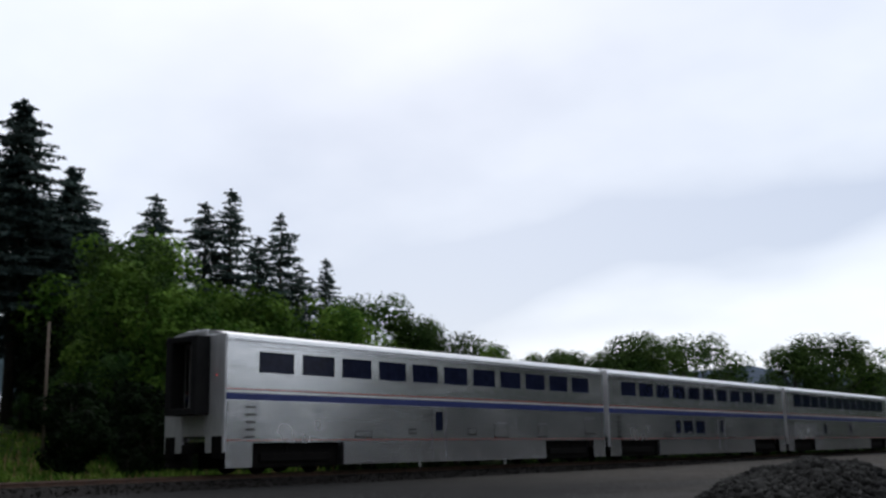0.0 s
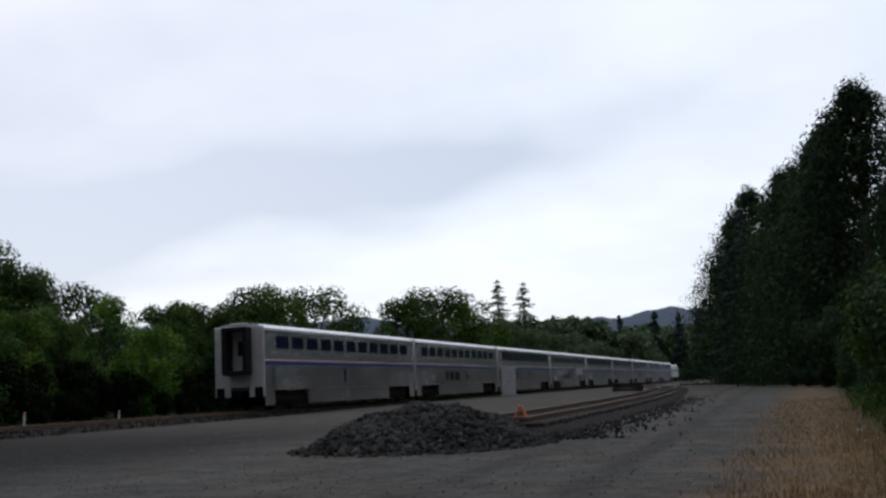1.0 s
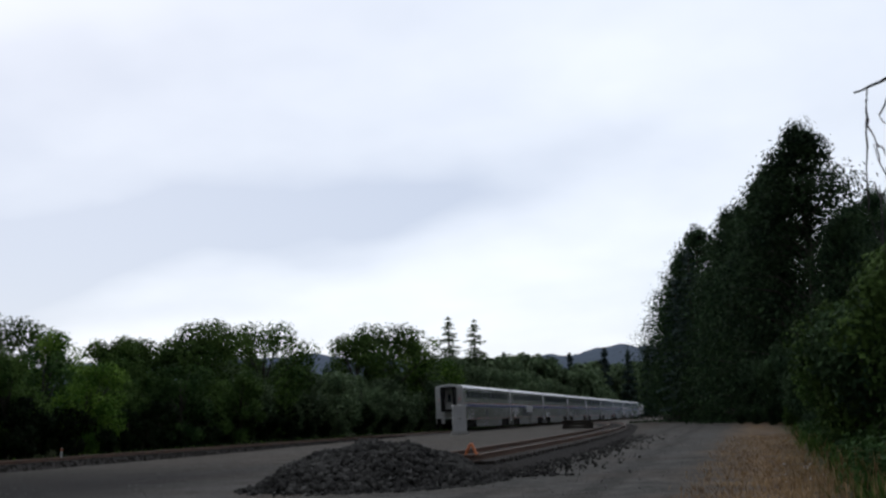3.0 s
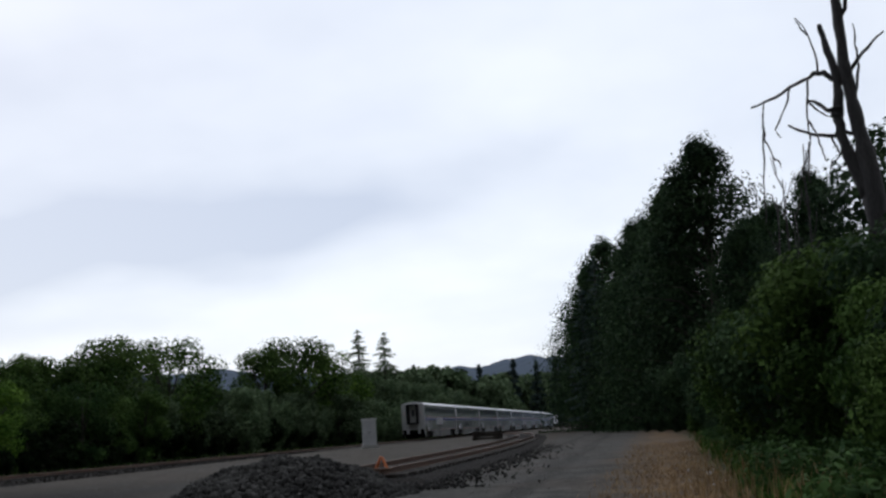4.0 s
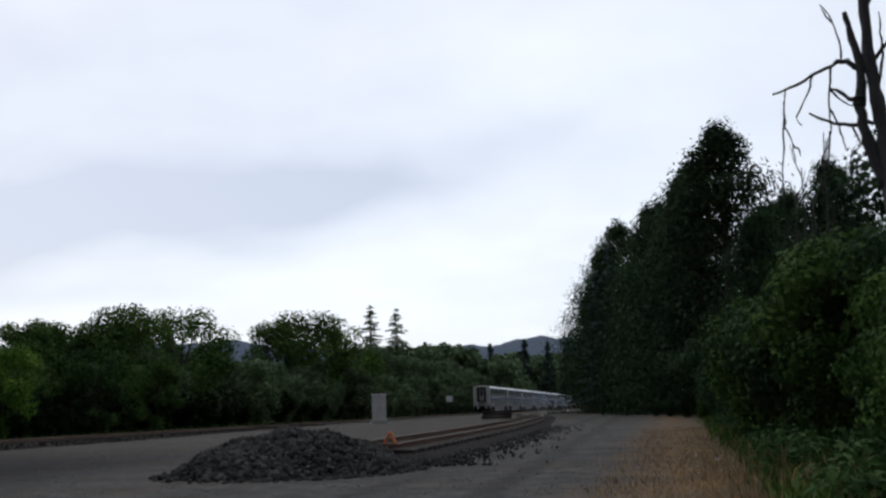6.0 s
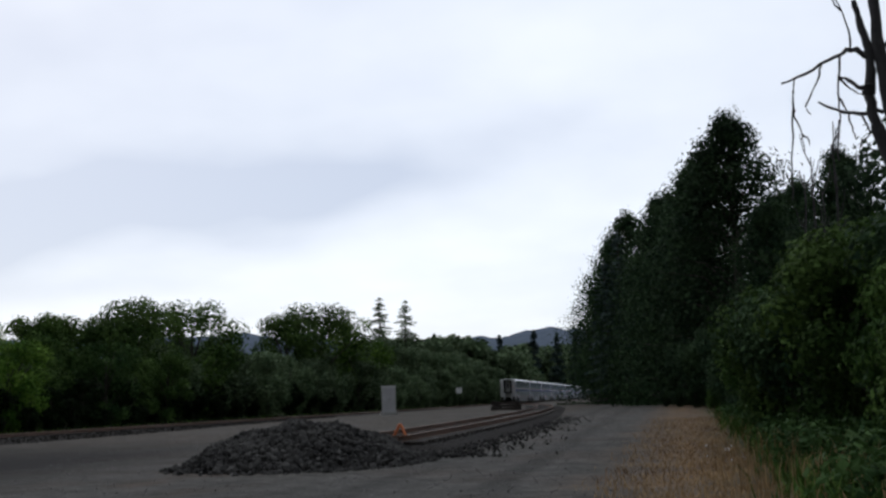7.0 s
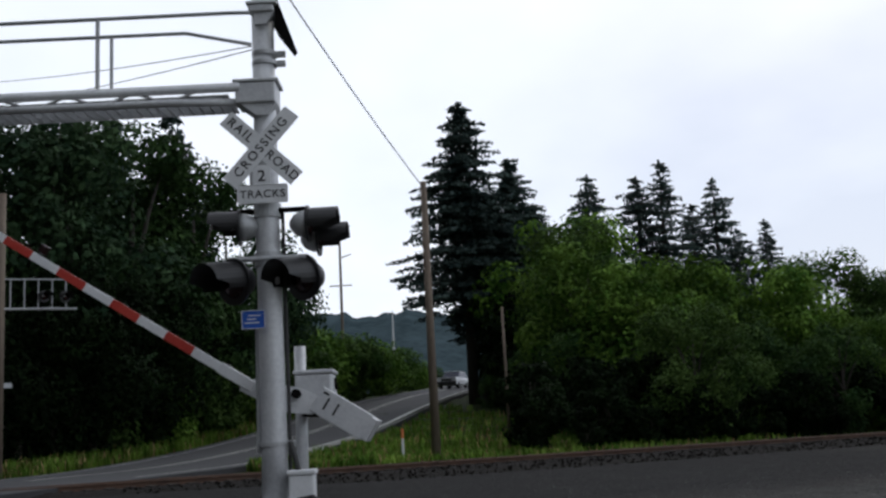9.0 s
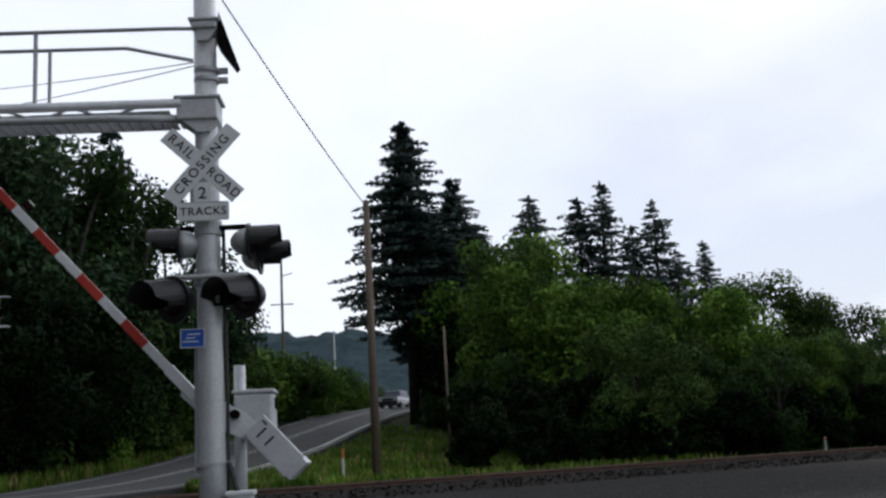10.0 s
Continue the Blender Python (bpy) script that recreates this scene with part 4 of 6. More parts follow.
def build_train():
    up = [(1.45 + 2.10 * k, 3.13 + 2.10 * k, 3.45, 4.18) for k in range(11)]
    cut = [(1.2, 5.75, 1.08), (CAR - 5.75, CAR - 1.2, 1.08)]
    coach = make_car("double-deck stainless-steel passenger car with blue waist stripe", up, [], cut, True, [11.2])
    low = [(7.9, 8.6, 1.45, 2.2), (9.0, 10.3, 1.45, 2.2), (10.7, 12.0, 1.45, 2.2)]
    sleeper = make_car("double-deck stainless-steel passenger car with lower-deck windows", up, low, cut, False, [14.2])
    lounge_up = [(1.65 + 1.9 * k, 3.42 + 1.9 * k, 3.4, 4.3) for k in range(12)]
    lounge = make_car("double-deck stainless-steel lounge car with tall windows", lounge_up, low[:1], cut, False, [14.2])
    cars = [coach, sleeper, lounge] + [copy_thing(s, Matrix.Identity(4)) for s in (sleeper, lounge, coach, sleeper, coach, sleeper)]
    # the locomotive at the head
    loco = thing("locomotive", "grey and blue diesel locomotive at the head of the train", "locomotive", group="passenger train")
    part("body", extruded([(-1.5, 1.2), (1.5, 1.2), (1.5, 4.1), (1.1, 4.55), (-1.1, 4.55), (-1.5, 4.1)], 0.6, 19.5), M["alum"], loco, "grey ribbed body")
    part("cab", extruded([(-1.5, 1.0), (1.5, 1.0), (1.5, 3.7), (1.0, 4.3), (-1.0, 4.3), (-1.5, 3.7)], 19.5, 21.0), M["blue"], loco, "blue cab")
    part("frame", box(-1.5, 1.5, 0.2, 20.8, 0.95, 1.25, 0.03), M["under"], loco)
    part("fuel_tank", box(-1.3, 1.3, 7.5, 13.0, 0.4, 0.95, 0.15), M["under"], loco)
    for y in (4.0, 17.0):
        part("truck", box(-1.3, 1.3, y - 1.9, y + 1.9, 0.2, 0.95, 0.1), M["under"], loco)
    part("stripe", box(-1.52, 1.52, 0.6, 19.5, 2.7, 2.95), M["blue"], loco)
    for k in range(3):
        part("fan", tube([(0, 4 + 4 * k, 4.5), (0, 4 + 4 * k, 4.7)], 0.6, 16), M["under"], loco)
    return cars + [loco]


TRAIN = build_train()


# ---- far hills ----
def ridge(name, pts, d, mat, depth, rough, seed, label):
    """A wooded ridge along bearings, with its crest at the given elevations."""
    rng = np.random.default_rng(seed)
    vs, fs = [], []
    n = 320
    az = np.linspace(pts[0][0], pts[-1][0], n)
    el = np.interp(az, [p[0] for p in pts], [p[1] for p in pts])
    jag = np.convolve(rng.normal(0, 1, n + 8), np.ones(3) / 3, "same")[4:-4] * rough
    for i in range(n):
        for q, (dd, k) in enumerate(((d - depth, -0.02), (d - depth * 0.6, 0.45), (d - depth * 0.25, 0.8), (d, 1.0), (d + depth, 0.1))):
            h = (d * math.tan(radians(el[i])) + 1.1) * k + jag[i] * (q == 3)
            vs.append((dd * math.sin(radians(az[i])), dd * math.cos(radians(az[i])), h))
    for i in range(n - 1):
        for q in range(4):
            a = i * 5 + q
            fs.append((a, a + 1, a + 6, a + 5))
    tagged(from_lists(name, vs, fs, mat, smooth=True), label, "hill", kind="structure")


# air haze is put into both ridge colours, stronger on the far one
M["hill"] = surface("hazy_far_forest", (0.085, 0.108, 0.142), (0.110, 0.134, 0.170), 0.02, 0.12, 0.95, 0, 0.0)
M["hill_near"] = surface("hazy_near_forest", (0.030, 0.046, 0.052), (0.062, 0.088, 0.098), 0.05, 0.25, 0.95, 0, 0.0)
for key in ("hill", "hill_near"):
    M[key].node_tree.nodes["Principled BSDF"].inputs["Specular IOR Level"].default_value = 0.0
ridge("backdrop_hill_1", [(-45, 3.2), (-36, 3.6), (-30, 3.7), (-22, 3.9), (-16, 3.3), (-11, 3.3), (-7.4, 3.4), (-5.3, 3.75), (-3, 3.5), (4, 3.0), (15, 2.6), (30, 2.0)], 1500, M["hill"], 500, 3.0, 2, "wooded ridge far off, blue-green haze put into its colour")
ridge("backdrop_hill_2", [(-100, 5.8), (-85, 6.6), (-72, 6.8), (-67.5, 6.7), (-65, 6.45), (-62.7, 6.7), (-58, 5.9), (-50, 4.0)], 650, M["hill_near"], 260, 1.5, 4, "dark wooded hillside behind the road, some haze in its colour")


# ---- trees of the yard side, the road and the far end ----
def cone_crown(seed, height, spread, leaves, size, mat, label, name="tree", sharp=0.8, low=0.04):
    """A tall tree whose crown tapers to the top: clumps set round the stem, smaller as they rise."""
    rng = np.random.default_rng(seed)
    root = thing(name, label, "tree", group="tall trees by the yard")
    P, N = [], []
    bm = bmesh.new()
    r0 = 0.016 * height + 0.08
    add_tube(bm, [(0, 0, -0.3), (0.1, 0, height * 0.35), (-0.1, 0.1, height * 0.7), (0, 0, height * 0.97)], [r0 * 1.2, r0, r0 * 0.5, 0.03], 8)
    blobs = 95
    each = leaves // blobs
    for k in range(blobs):
        f = ((k + rng.uniform(0, 1)) / blobs) ** 0.9
        h = height * (low + (0.97 - low) * f)
        w = spread * (1 - f) ** sharp * (0.65 + 0.35 * min(1, 4 * f + 0.3))
        a, q = rng.uniform(0, math.tau), w * rng.uniform(0.40, 1.12)
        c = np.array([q * math.cos(a), q * math.sin(a), h])
        r = max(0.34 * w + 0.45, 0.75) * rng.uniform(0.75, 1.25)
        add_tube(bm, [(0, 0, max(h - 0.6 * q, 0.3)), Vector(c) * 0.5 + Vector((0, 0, h * 0.5 - 0.1 * q)), c], [0.03 + 0.02 * q, 0.03 + 0.01 * q, 0.01], 5)
        d = rng.normal(size=(each, 3))
        d /= np.linalg.norm(d, axis=1)[:, None]
        p = c + d * (r * (1 + rng.normal(0, 0.22, each)))[:, None] * np.array([1, 1, 1.15])
        P.append(p)
        nn = d + rng.normal(0, 0.42, (each, 3)) + np.array([0, 0, 0.15])
        N.append(nn / np.linalg.norm(nn, axis=1)[:, None])
    P, N = np.concatenate(P), np.concatenate(N)
    P[:, 2] = np.maximum(P[:, 2], 0.2)
    part("trunk", bm, M["bark"], root, smooth=True)
    vs, fs = cards(rng, P, N, size)
    from_lists("crown", vs, fs, mat, root)
    return root


def height_for(az, el, d):
    return d * math.tan(radians(el)) + 1.1 - at(az, d)[2]


def build_yard_trees():
    rng = np.random.default_rng(12)
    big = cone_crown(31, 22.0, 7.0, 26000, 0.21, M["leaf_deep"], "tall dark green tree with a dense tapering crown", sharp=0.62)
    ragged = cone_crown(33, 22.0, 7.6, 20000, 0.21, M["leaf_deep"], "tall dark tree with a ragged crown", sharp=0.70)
    spot(big, at(4.7, 84), height_for(4.7, 14.3, 84) / 22, 20)
    spot(ragged, at(-0.9, 128), height_for(-0.9, 9.6, 128) / 22, 50)
    for src, az, el, d in ((ragged, 0.9, 10.4, 112), (ragged, -1.8, 8.3, 133), (ragged, -2.4, 6.0, 138), (big, 2.4, 11.2, 98), (ragged, 6.8, 10.0, 80), (big, 8.5, 6.4, 72), (big, 6.2, 9.6, 70),
                           (ragged, 10.4, 5.4, 66), (big, 12.5, 8.0, 62), (ragged, 15.5, 9.5, 60), (ragged, 2.9, 12.3, 92), (ragged, 7.5, 8.2, 78), (ragged, 1.4, 10.4, 106), (big, 3.2, 7.5, 90), (ragged, 0.0, 7.5, 118)):
        again(src, at(az, d), height_for(az, el, d) / 22, rng.uniform(0, 360))
    # hidden trees added along the drive behind them, for the train's side to reflect
    for k in range(11):
        x, y = 15 + rng.uniform(-2, 5), 92 + 11 * k + rng.uniform(-3, 3)
        again((big, ragged)[k % 2], (x, y, ground_z(x, y)), rng.uniform(0.75, 0.95), rng.uniform(0, 360))
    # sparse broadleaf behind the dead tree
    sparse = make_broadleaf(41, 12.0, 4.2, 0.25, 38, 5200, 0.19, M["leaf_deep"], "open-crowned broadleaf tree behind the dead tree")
    spot(sparse, at(13.8, 46), height_for(13.8, 13.4, 46) / 12)
    again(sparse, at(10.0, 47), height_for(10.0, 8.6, 47) / 12, 220)
    # thicket of big-leaved bushes along the verge
    bush = make_broadleaf(51, 4.0, 2.0, 0.02, 26, 9000, 0.095, M["leaf_mid"], "green leafy bush in a thicket", "bush", "bush", group="thicket by the verge")
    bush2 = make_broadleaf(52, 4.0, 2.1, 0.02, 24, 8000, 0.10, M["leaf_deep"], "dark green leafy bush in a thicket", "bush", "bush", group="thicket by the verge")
    spot(bush, at(10.6, 24), height_for(10.6, 7.6, 24) / 4)
    spot(bush2, at(8.6, 27), height_for(8.6, 6.4, 27) / 4)
    for src, az, el, d in ((bush2, 7.4, 5.0, 31), (bush, 6.0, 3.8, 36), (bush2, 5.3, 3.0, 43), (bush, 12.8, 8.4, 25), (bush, 13.2, 6.0, 19), (bush2, 15.5, 9.0, 21), (bush, 7.0, 5.3, 29), (bush2, 17.5, 8.0, 17), (bush2, 4.6, 2.8, 52), (bush2, 4.0, 3.0, 62),
                           (bush2, 3.0, 3.2, 74), (bush2, 1.6, 2.6, 90), (bush2, 0.2, 2.2, 105), (bush2, -1.2, 2.4, 120), (bush2, -2.0, 2.3, 135), (bush2, -2.6, 2.4, 142), (bush2, 9.5, 4.2, 34), (bush2, 11.5, 5.0, 33), (bush, 14.2, 3.4, 16),
                           (bush2, 0.6, 0.1, 84), (bush2, 1.3, 0.25, 80), (bush2, 2.1, 0.3, 74), (bush, 3.0, 0.2, 66)):
        again(src, at(az, d), height_for(az, el, d) / 4, rng.uniform(0, 360))
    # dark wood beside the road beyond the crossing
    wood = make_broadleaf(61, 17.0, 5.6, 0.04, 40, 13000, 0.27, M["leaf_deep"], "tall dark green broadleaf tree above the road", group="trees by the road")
    wood2 = make_broadleaf(62, 17.0, 5.2, 0.04, 36, 13000, 0.27, M["leaf_dark"], "tall green broadleaf tree above the road", group="trees by the road")
    # these lower trees carry the dark foot of the wood in their leaf colour
    under_wood = make_broadleaf(63, 17.0, 5.4, 0.02, 36, 9000, 0.32, M["leaf_shade"], "lower tree at the edge of the roadside wood, shade put into its leaf colour", group="trees by the road")
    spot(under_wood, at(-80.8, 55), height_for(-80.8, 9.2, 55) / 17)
    spot(wood, at(-80.3, 60), height_for(-80.3, 16.9, 60) / 17)
    spot(wood2, at(-77.4, 64), height_for(-77.4, 16.2, 64) / 17)
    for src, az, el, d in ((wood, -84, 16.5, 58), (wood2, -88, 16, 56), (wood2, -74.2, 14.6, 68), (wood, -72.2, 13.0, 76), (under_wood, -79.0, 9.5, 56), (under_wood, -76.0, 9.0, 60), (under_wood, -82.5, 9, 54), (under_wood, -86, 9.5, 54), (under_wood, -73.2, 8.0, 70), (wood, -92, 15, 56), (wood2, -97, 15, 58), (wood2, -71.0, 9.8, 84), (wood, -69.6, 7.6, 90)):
        again(src, at(az, d), height_for(az, el, d) / 17, rng.uniform(0, 360))
    spire = make_conifer(71, 20.0, 4.0, 0.1, M["needle"], "dark fir standing above the roadside wood", 30, gaps=0.3, size=0.42)
    spot(spire, at(-75.0, 72), height_for(-75.0, 18.0, 72) / 20)
    again(spire, at(-78.0, 76), height_for(-78.0, 17.4, 76) / 20, 60)
    # bramble bank along the far side of the road
    bank = make_broadleaf(81, 5.0, 4.6, 0.0, 26, 6500, 0.24, M["leaf_bright"], "low green bramble mound beside the road", "bush", "bramble_bush", group="roadside bank")
    bank2 = make_broadleaf(82, 5.0, 4.2, 0.0, 22, 6500, 0.24, M["leaf_mid"], "low green bramble mound beside the road", "bush", "bramble_bush", group="roadside bank")
    spot(bank, at(-68.4, 88), height_for(-68.4, 5.9, 88) / 5)
    spot(bank2, at(-66.8, 92), height_for(-66.8, 5.4, 92) / 5)
    for src, az, el, d in ((bank, -65.2, 5.1, 98), (bank2, -63.9, 4.6, 104), (bank, -62.6, 3.9, 112), (bank2, -61.6, 3.6, 122), (bank2, -70.2, 5.2, 82), (bank, -72, 4.4, 74), (bank2, -74, 4.0, 68), (bank, -76.5, 3.6, 63), (bank2, -79, 3.4, 60), (bank2, -82, 3.4, 58), (bank2, -85, 3.2, 56), (bank, -89, 3.2, 55)):
        again(src, at(az, d), max(height_for(az, el, d), 1.5) / 5, rng.uniform(0, 360))
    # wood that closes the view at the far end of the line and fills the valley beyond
    far = make_broadleaf(91, 14.0, 6.0, 0.02, 30, 1900, 0.85, M["leaf_haze"], "far green tree, distance haze put into its leaf colour", group="far trees")
    far2 = make_broadleaf(92, 14.0, 5.4, 0.02, 26, 1900, 0.85, M["leaf_haze"], "far green tree, distance haze put into its leaf colour", group="far trees")
    spot(far, at(-7.0, 330), height_for(-7.0, 2.5, 330) / 14)
    spot(far2, at(-9.0, 300), height_for(-9.0, 2.9, 300) / 14)
    for k in range(34):
        az = -13.5 + 0.31 * k + rng.uniform(-0.15, 0.15)
        d = 520 + rng.uniform(-40, 60) if az > -7 else 330 + rng.uniform(-40, 60)
        el = (2.5 if az > -9 else 3.1) + rng.uniform(-0.35, 0.35)
        again((far, far2)[k % 2], at(az, d), height_for(az, el, d) / 14, rng.uniform(0, 360))
    # row out of sight beside the far line, added to dim the train's reflections
    for k in range(16):
        x, y = 2 + rng.uniform(-1, 8), 190 + 20 * k + rng.uniform(-5, 5)
        again((far, far2)[k % 2], (x, y, ground_z(x, y)), rng.uniform(1.0, 1.4), rng.uniform(0, 360), "hidden wood beside the far line, added for the train to reflect")
    for az, el, d in ((-2.2, 7.2, 126), (-1.4, 8.6, 122)):
        again(spire, at(az, d), height_for(az, el, d) / 20, az * 90)
    pine = make_conifer(95, 20.0, 3.2, 0.05, M["needle"], "far fir rising out of the woods", 24, size=0.8)
    spot(pine, at(-7.9, 420), height_for(-7.9, 3.4, 420) / 20)
    for az, el in ((-6.1, 3.6), (-4.9, 3.4), (-3.9, 3.5), (-9.4, 3.2), (-11.4, 3.6)):
        again(pine, at(az, 430), height_for(az, el, 430) / 20, az * 40)


build_yard_trees()


def build_dead_tree():
    """A leafless double-stemmed snag with crooked limbs and hanging twigs."""
    tree = thing("dead_tree", "bare dead tree with twin stems, crooked limbs and hanging twigs", "tree")
    d0 = 32.0
    base = at(13.3, d0)
    right = Vector((math.cos(radians(13)), -math.sin(radians(13)), 0))
    back = Vector((math.sin(radians(13)), math.cos(radians(13)), 0))
    def p(u, z, w=0.0):
        return right * u + back * w + Vector((0, 0, z))

    def crooked(pts, r0, r1, sides, seed, wobble):
        """A limb through the points, with small kinks and swellings between them."""
        rng = random.Random(seed)
        out, rad = [], []
        n = 3 * (len(pts) - 1)
        for k in range(n + 1):
            i = min(k // 3, len(pts) - 2)
            q = pts[i].lerp(pts[i + 1], (k - 3 * i) / 3)
            if 0 < k < n:
                q = q + Vector((rng.uniform(-1, 1), rng.uniform(-1, 1), rng.uniform(-1, 1))) * wobble
            out.append(q)
            rad.append((r0 + (r1 - r0) * k / n) * rng.uniform(0.85, 1.2))
        return tube(out, rad, sides)
    part("trunk", crooked([p(0.25, -0.4), p(0.05, 2.2), p(-0.17, 5.3), p(-0.16, 6.7), p(-0.22, 7.85), p(-0.31, 8.85), p(-0.40, 9.75), p(-0.50, 11.0), p(-0.50, 12.6), p(-0.62, 14.5)], 0.36, 0.10, 12, 1, 0.03), M["dead"], tree, "weathered grey-brown stem", smooth=True)
    part("second_stem", crooked([p(-0.30, 6.9), p(-0.64, 8.0), p(-0.80, 8.8), p(-0.83, 9.5), p(-0.72, 10.15), p(-0.78, 10.8), p(-0.92, 11.6), p(-1.03, 12.15)], 0.19, 0.075, 10, 2, 0.03), M["dead"], tree, "weathered grey-brown stem", smooth=True)
    part("knot", crooked([p(-0.86, 9.30), p(-0.84, 9.45), p(-0.82, 9.62)], 0.19, 0.17, 10, 3, 0.01), M["dead"], tree, "swollen burr", smooth=True)
    limbs = [
        ([p(-0.76, 10.4), p(-1.07, 10.66), p(-1.34, 10.71), p(-1.83, 10.5), p(-2.48, 10.2), p(-3.2, 10.0)], 0.085),
        ([p(-0.36, 10.6), p(0.03, 11.1), p(0.39, 11.4), p(0.67, 11.6)], 0.065),
        ([p(-0.3, 9.8), p(-0.11, 10.7), p(-0.13, 11.4), p(-0.12, 12.0)], 0.05),
        ([p(-0.8, 9.5), p(-1.08, 9.57), p(-1.36, 9.8), p(-1.62, 9.97)], 0.085),
        ([p(-0.75, 8.7), p(-1.32, 8.83), p(-1.77, 9.0), p(-2.22, 9.3)], 0.075),
        ([p(-0.5, 12.0), p(-0.3, 12.5), p(-0.05, 13.4)], 0.09),
        ([p(-0.55, 12.9), p(-1.2, 13.3), p(-1.7, 13.5)], 0.05),
        ([p(-0.3, 8.9), p(-0.55, 8.78), p(-0.78, 8.85)], 0.10),
    ]
    for k, (pts, r) in enumerate(limbs):
        part("limb", crooked(pts, r, r * 0.35, 7, 10 + k, 0.03), M["dead"], tree, smooth=True)
    twigs = [
        [p(-2.82, 10.1), p(-2.9, 9.5), p(-2.91, 8.96), p(-2.75, 8.42), p(-2.71, 7.9)],
        [p(-2.9, 9.35), p(-3.0, 8.4), p(-3.08, 7.4), p(-3.15, 6.5)],
        [p(-2.04, 10.4), p(-2.2, 9.9), p(-2.57, 9.24), p(-2.45, 8.96)],
        [p(-1.53, 10.6), p(-1.62, 9.93), p(-1.67, 9.28), p(-1.69, 8.63), p(-1.94, 8.0)],
        [p(-1.66, 9.35), p(-1.47, 9.0), p(-1.37, 8.44), p(-1.31, 8.1)],
        [p(-1.69, 8.7), p(-1.82, 8.0), p(-1.78, 7.5)],
        [p(-1.23, 10.75), p(-1.25, 11.3), p(-1.39, 12.0), p(-1.68, 12.5)],
        [p(-1.37, 11.9), p(-1.51, 12.1), p(-1.66, 12.4)],
        [p(-2.75, 8.42), p(-2.6, 8.3), p(-2.55, 8.05)],
        [p(-1.94, 8.0), p(-2.02, 7.8), p(-2.0, 7.6)],
        [p(-1.6, 9.9), p(-1.35, 9.55), p(-1.0, 9.35)],
        [p(-1.1, 8.8), p(-0.9, 8.2), p(-1.2, 7.9)],
    ]
    for k, pts in enumerate(twigs):
        part("twig", crooked(pts, 0.034, 0.016, 5, 30 + k, 0.03), M["dead"], tree)
    tree.matrix_basis = Matrix.Translation(base)


build_dead_tree()


def build_saplings():
    """Thin bare saplings that stand up out of the thicket before the dead tree."""
    for k, (az, d, h) in enumerate(((9.75, 33, 8.9), (8.45, 33, 7.9), (8.1, 34, 7.6), (8.9, 33.5, 7.0))):
        rng = random.Random(60 + k)
        t = thing("bare_sapling", "thin leafless grey sapling rising from the thicket", "sapling", Matrix.Translation(at(az, d)), group="bare saplings")
        pts = [Vector((rng.uniform(-0.07, 0.07) + 0.02 * i * i / 8, rng.uniform(-0.07, 0.07), h * i / 8)) for i in range(9)]
        part("stem", tube(pts, [0.075 - 0.0075 * i for i in range(9)], 6), M["dead"], t, smooth=True)
        for i in range(9):
            q = pts[4].lerp(pts[8], rng.uniform(0, 0.95))
            a, L = rng.uniform(0, math.tau), rng.uniform(0.3, 0.9)
            part("twig", tube([q, q + Vector((math.cos(a) * 0.3, math.sin(a) * 0.3, 0.6)) * L, q + Vector((math.cos(a) * 0.45, math.sin(a) * 0.45, 1.2)) * L], [0.022, 0.016, 0.008], 5), M["dead"], t)


build_saplings()


# ---- grass and weeds ----
def blades(name, seed, n, place, lo, hi, wide, mats, label, lean=0.35, heads=False):
    rng = np.random.default_rng(seed)
    vs, fs, idx = [], [], []
    for i in range(n):
        x, y, k = place(rng)
        z = ground_z(x, y)
        h = rng.uniform(lo, hi)
        a = rng.uniform(0, math.tau)
        dx, dy = lean * h * math.cos(a), lean * h * math.sin(a)
        wx, wy = -math.sin(a) * wide, math.cos(a) * wide
        b = len(vs)
        vs += [(x - wx, y - wy, z - 0.02), (x + wx, y + wy, z - 0.02), (x + dx * 0.35 + wx * 0.8, y + dy * 0.35 + wy * 0.8, z + h * 0.6), (x + dx * 0.35 - wx * 0.8, y + dy * 0.35 - wy * 0.8, z + h * 0.6), (x + dx, y + dy, z + h)]
        fs += [(b, b + 1, b + 2, b + 3), (b + 3, b + 2, b + 4)]
        idx += [k, k]
        if heads and i % 6 == 0:
            b = len(vs)
            tx, ty, tz = x + dx, y + dy, z + h
            vs += [(tx - wx * 1.5, ty - wy * 1.5, tz - 0.06), (tx + wx * 1.5, ty + wy * 1.5, tz - 0.06), (tx + dx * 0.1, ty + dy * 0.1, tz + 0.09)]
            fs.append((b, b + 1, b + 2))
            idx.append(k)
    tagged(from_lists(name, vs, fs, mats, index=idx), label, "grass", kind="stuff")


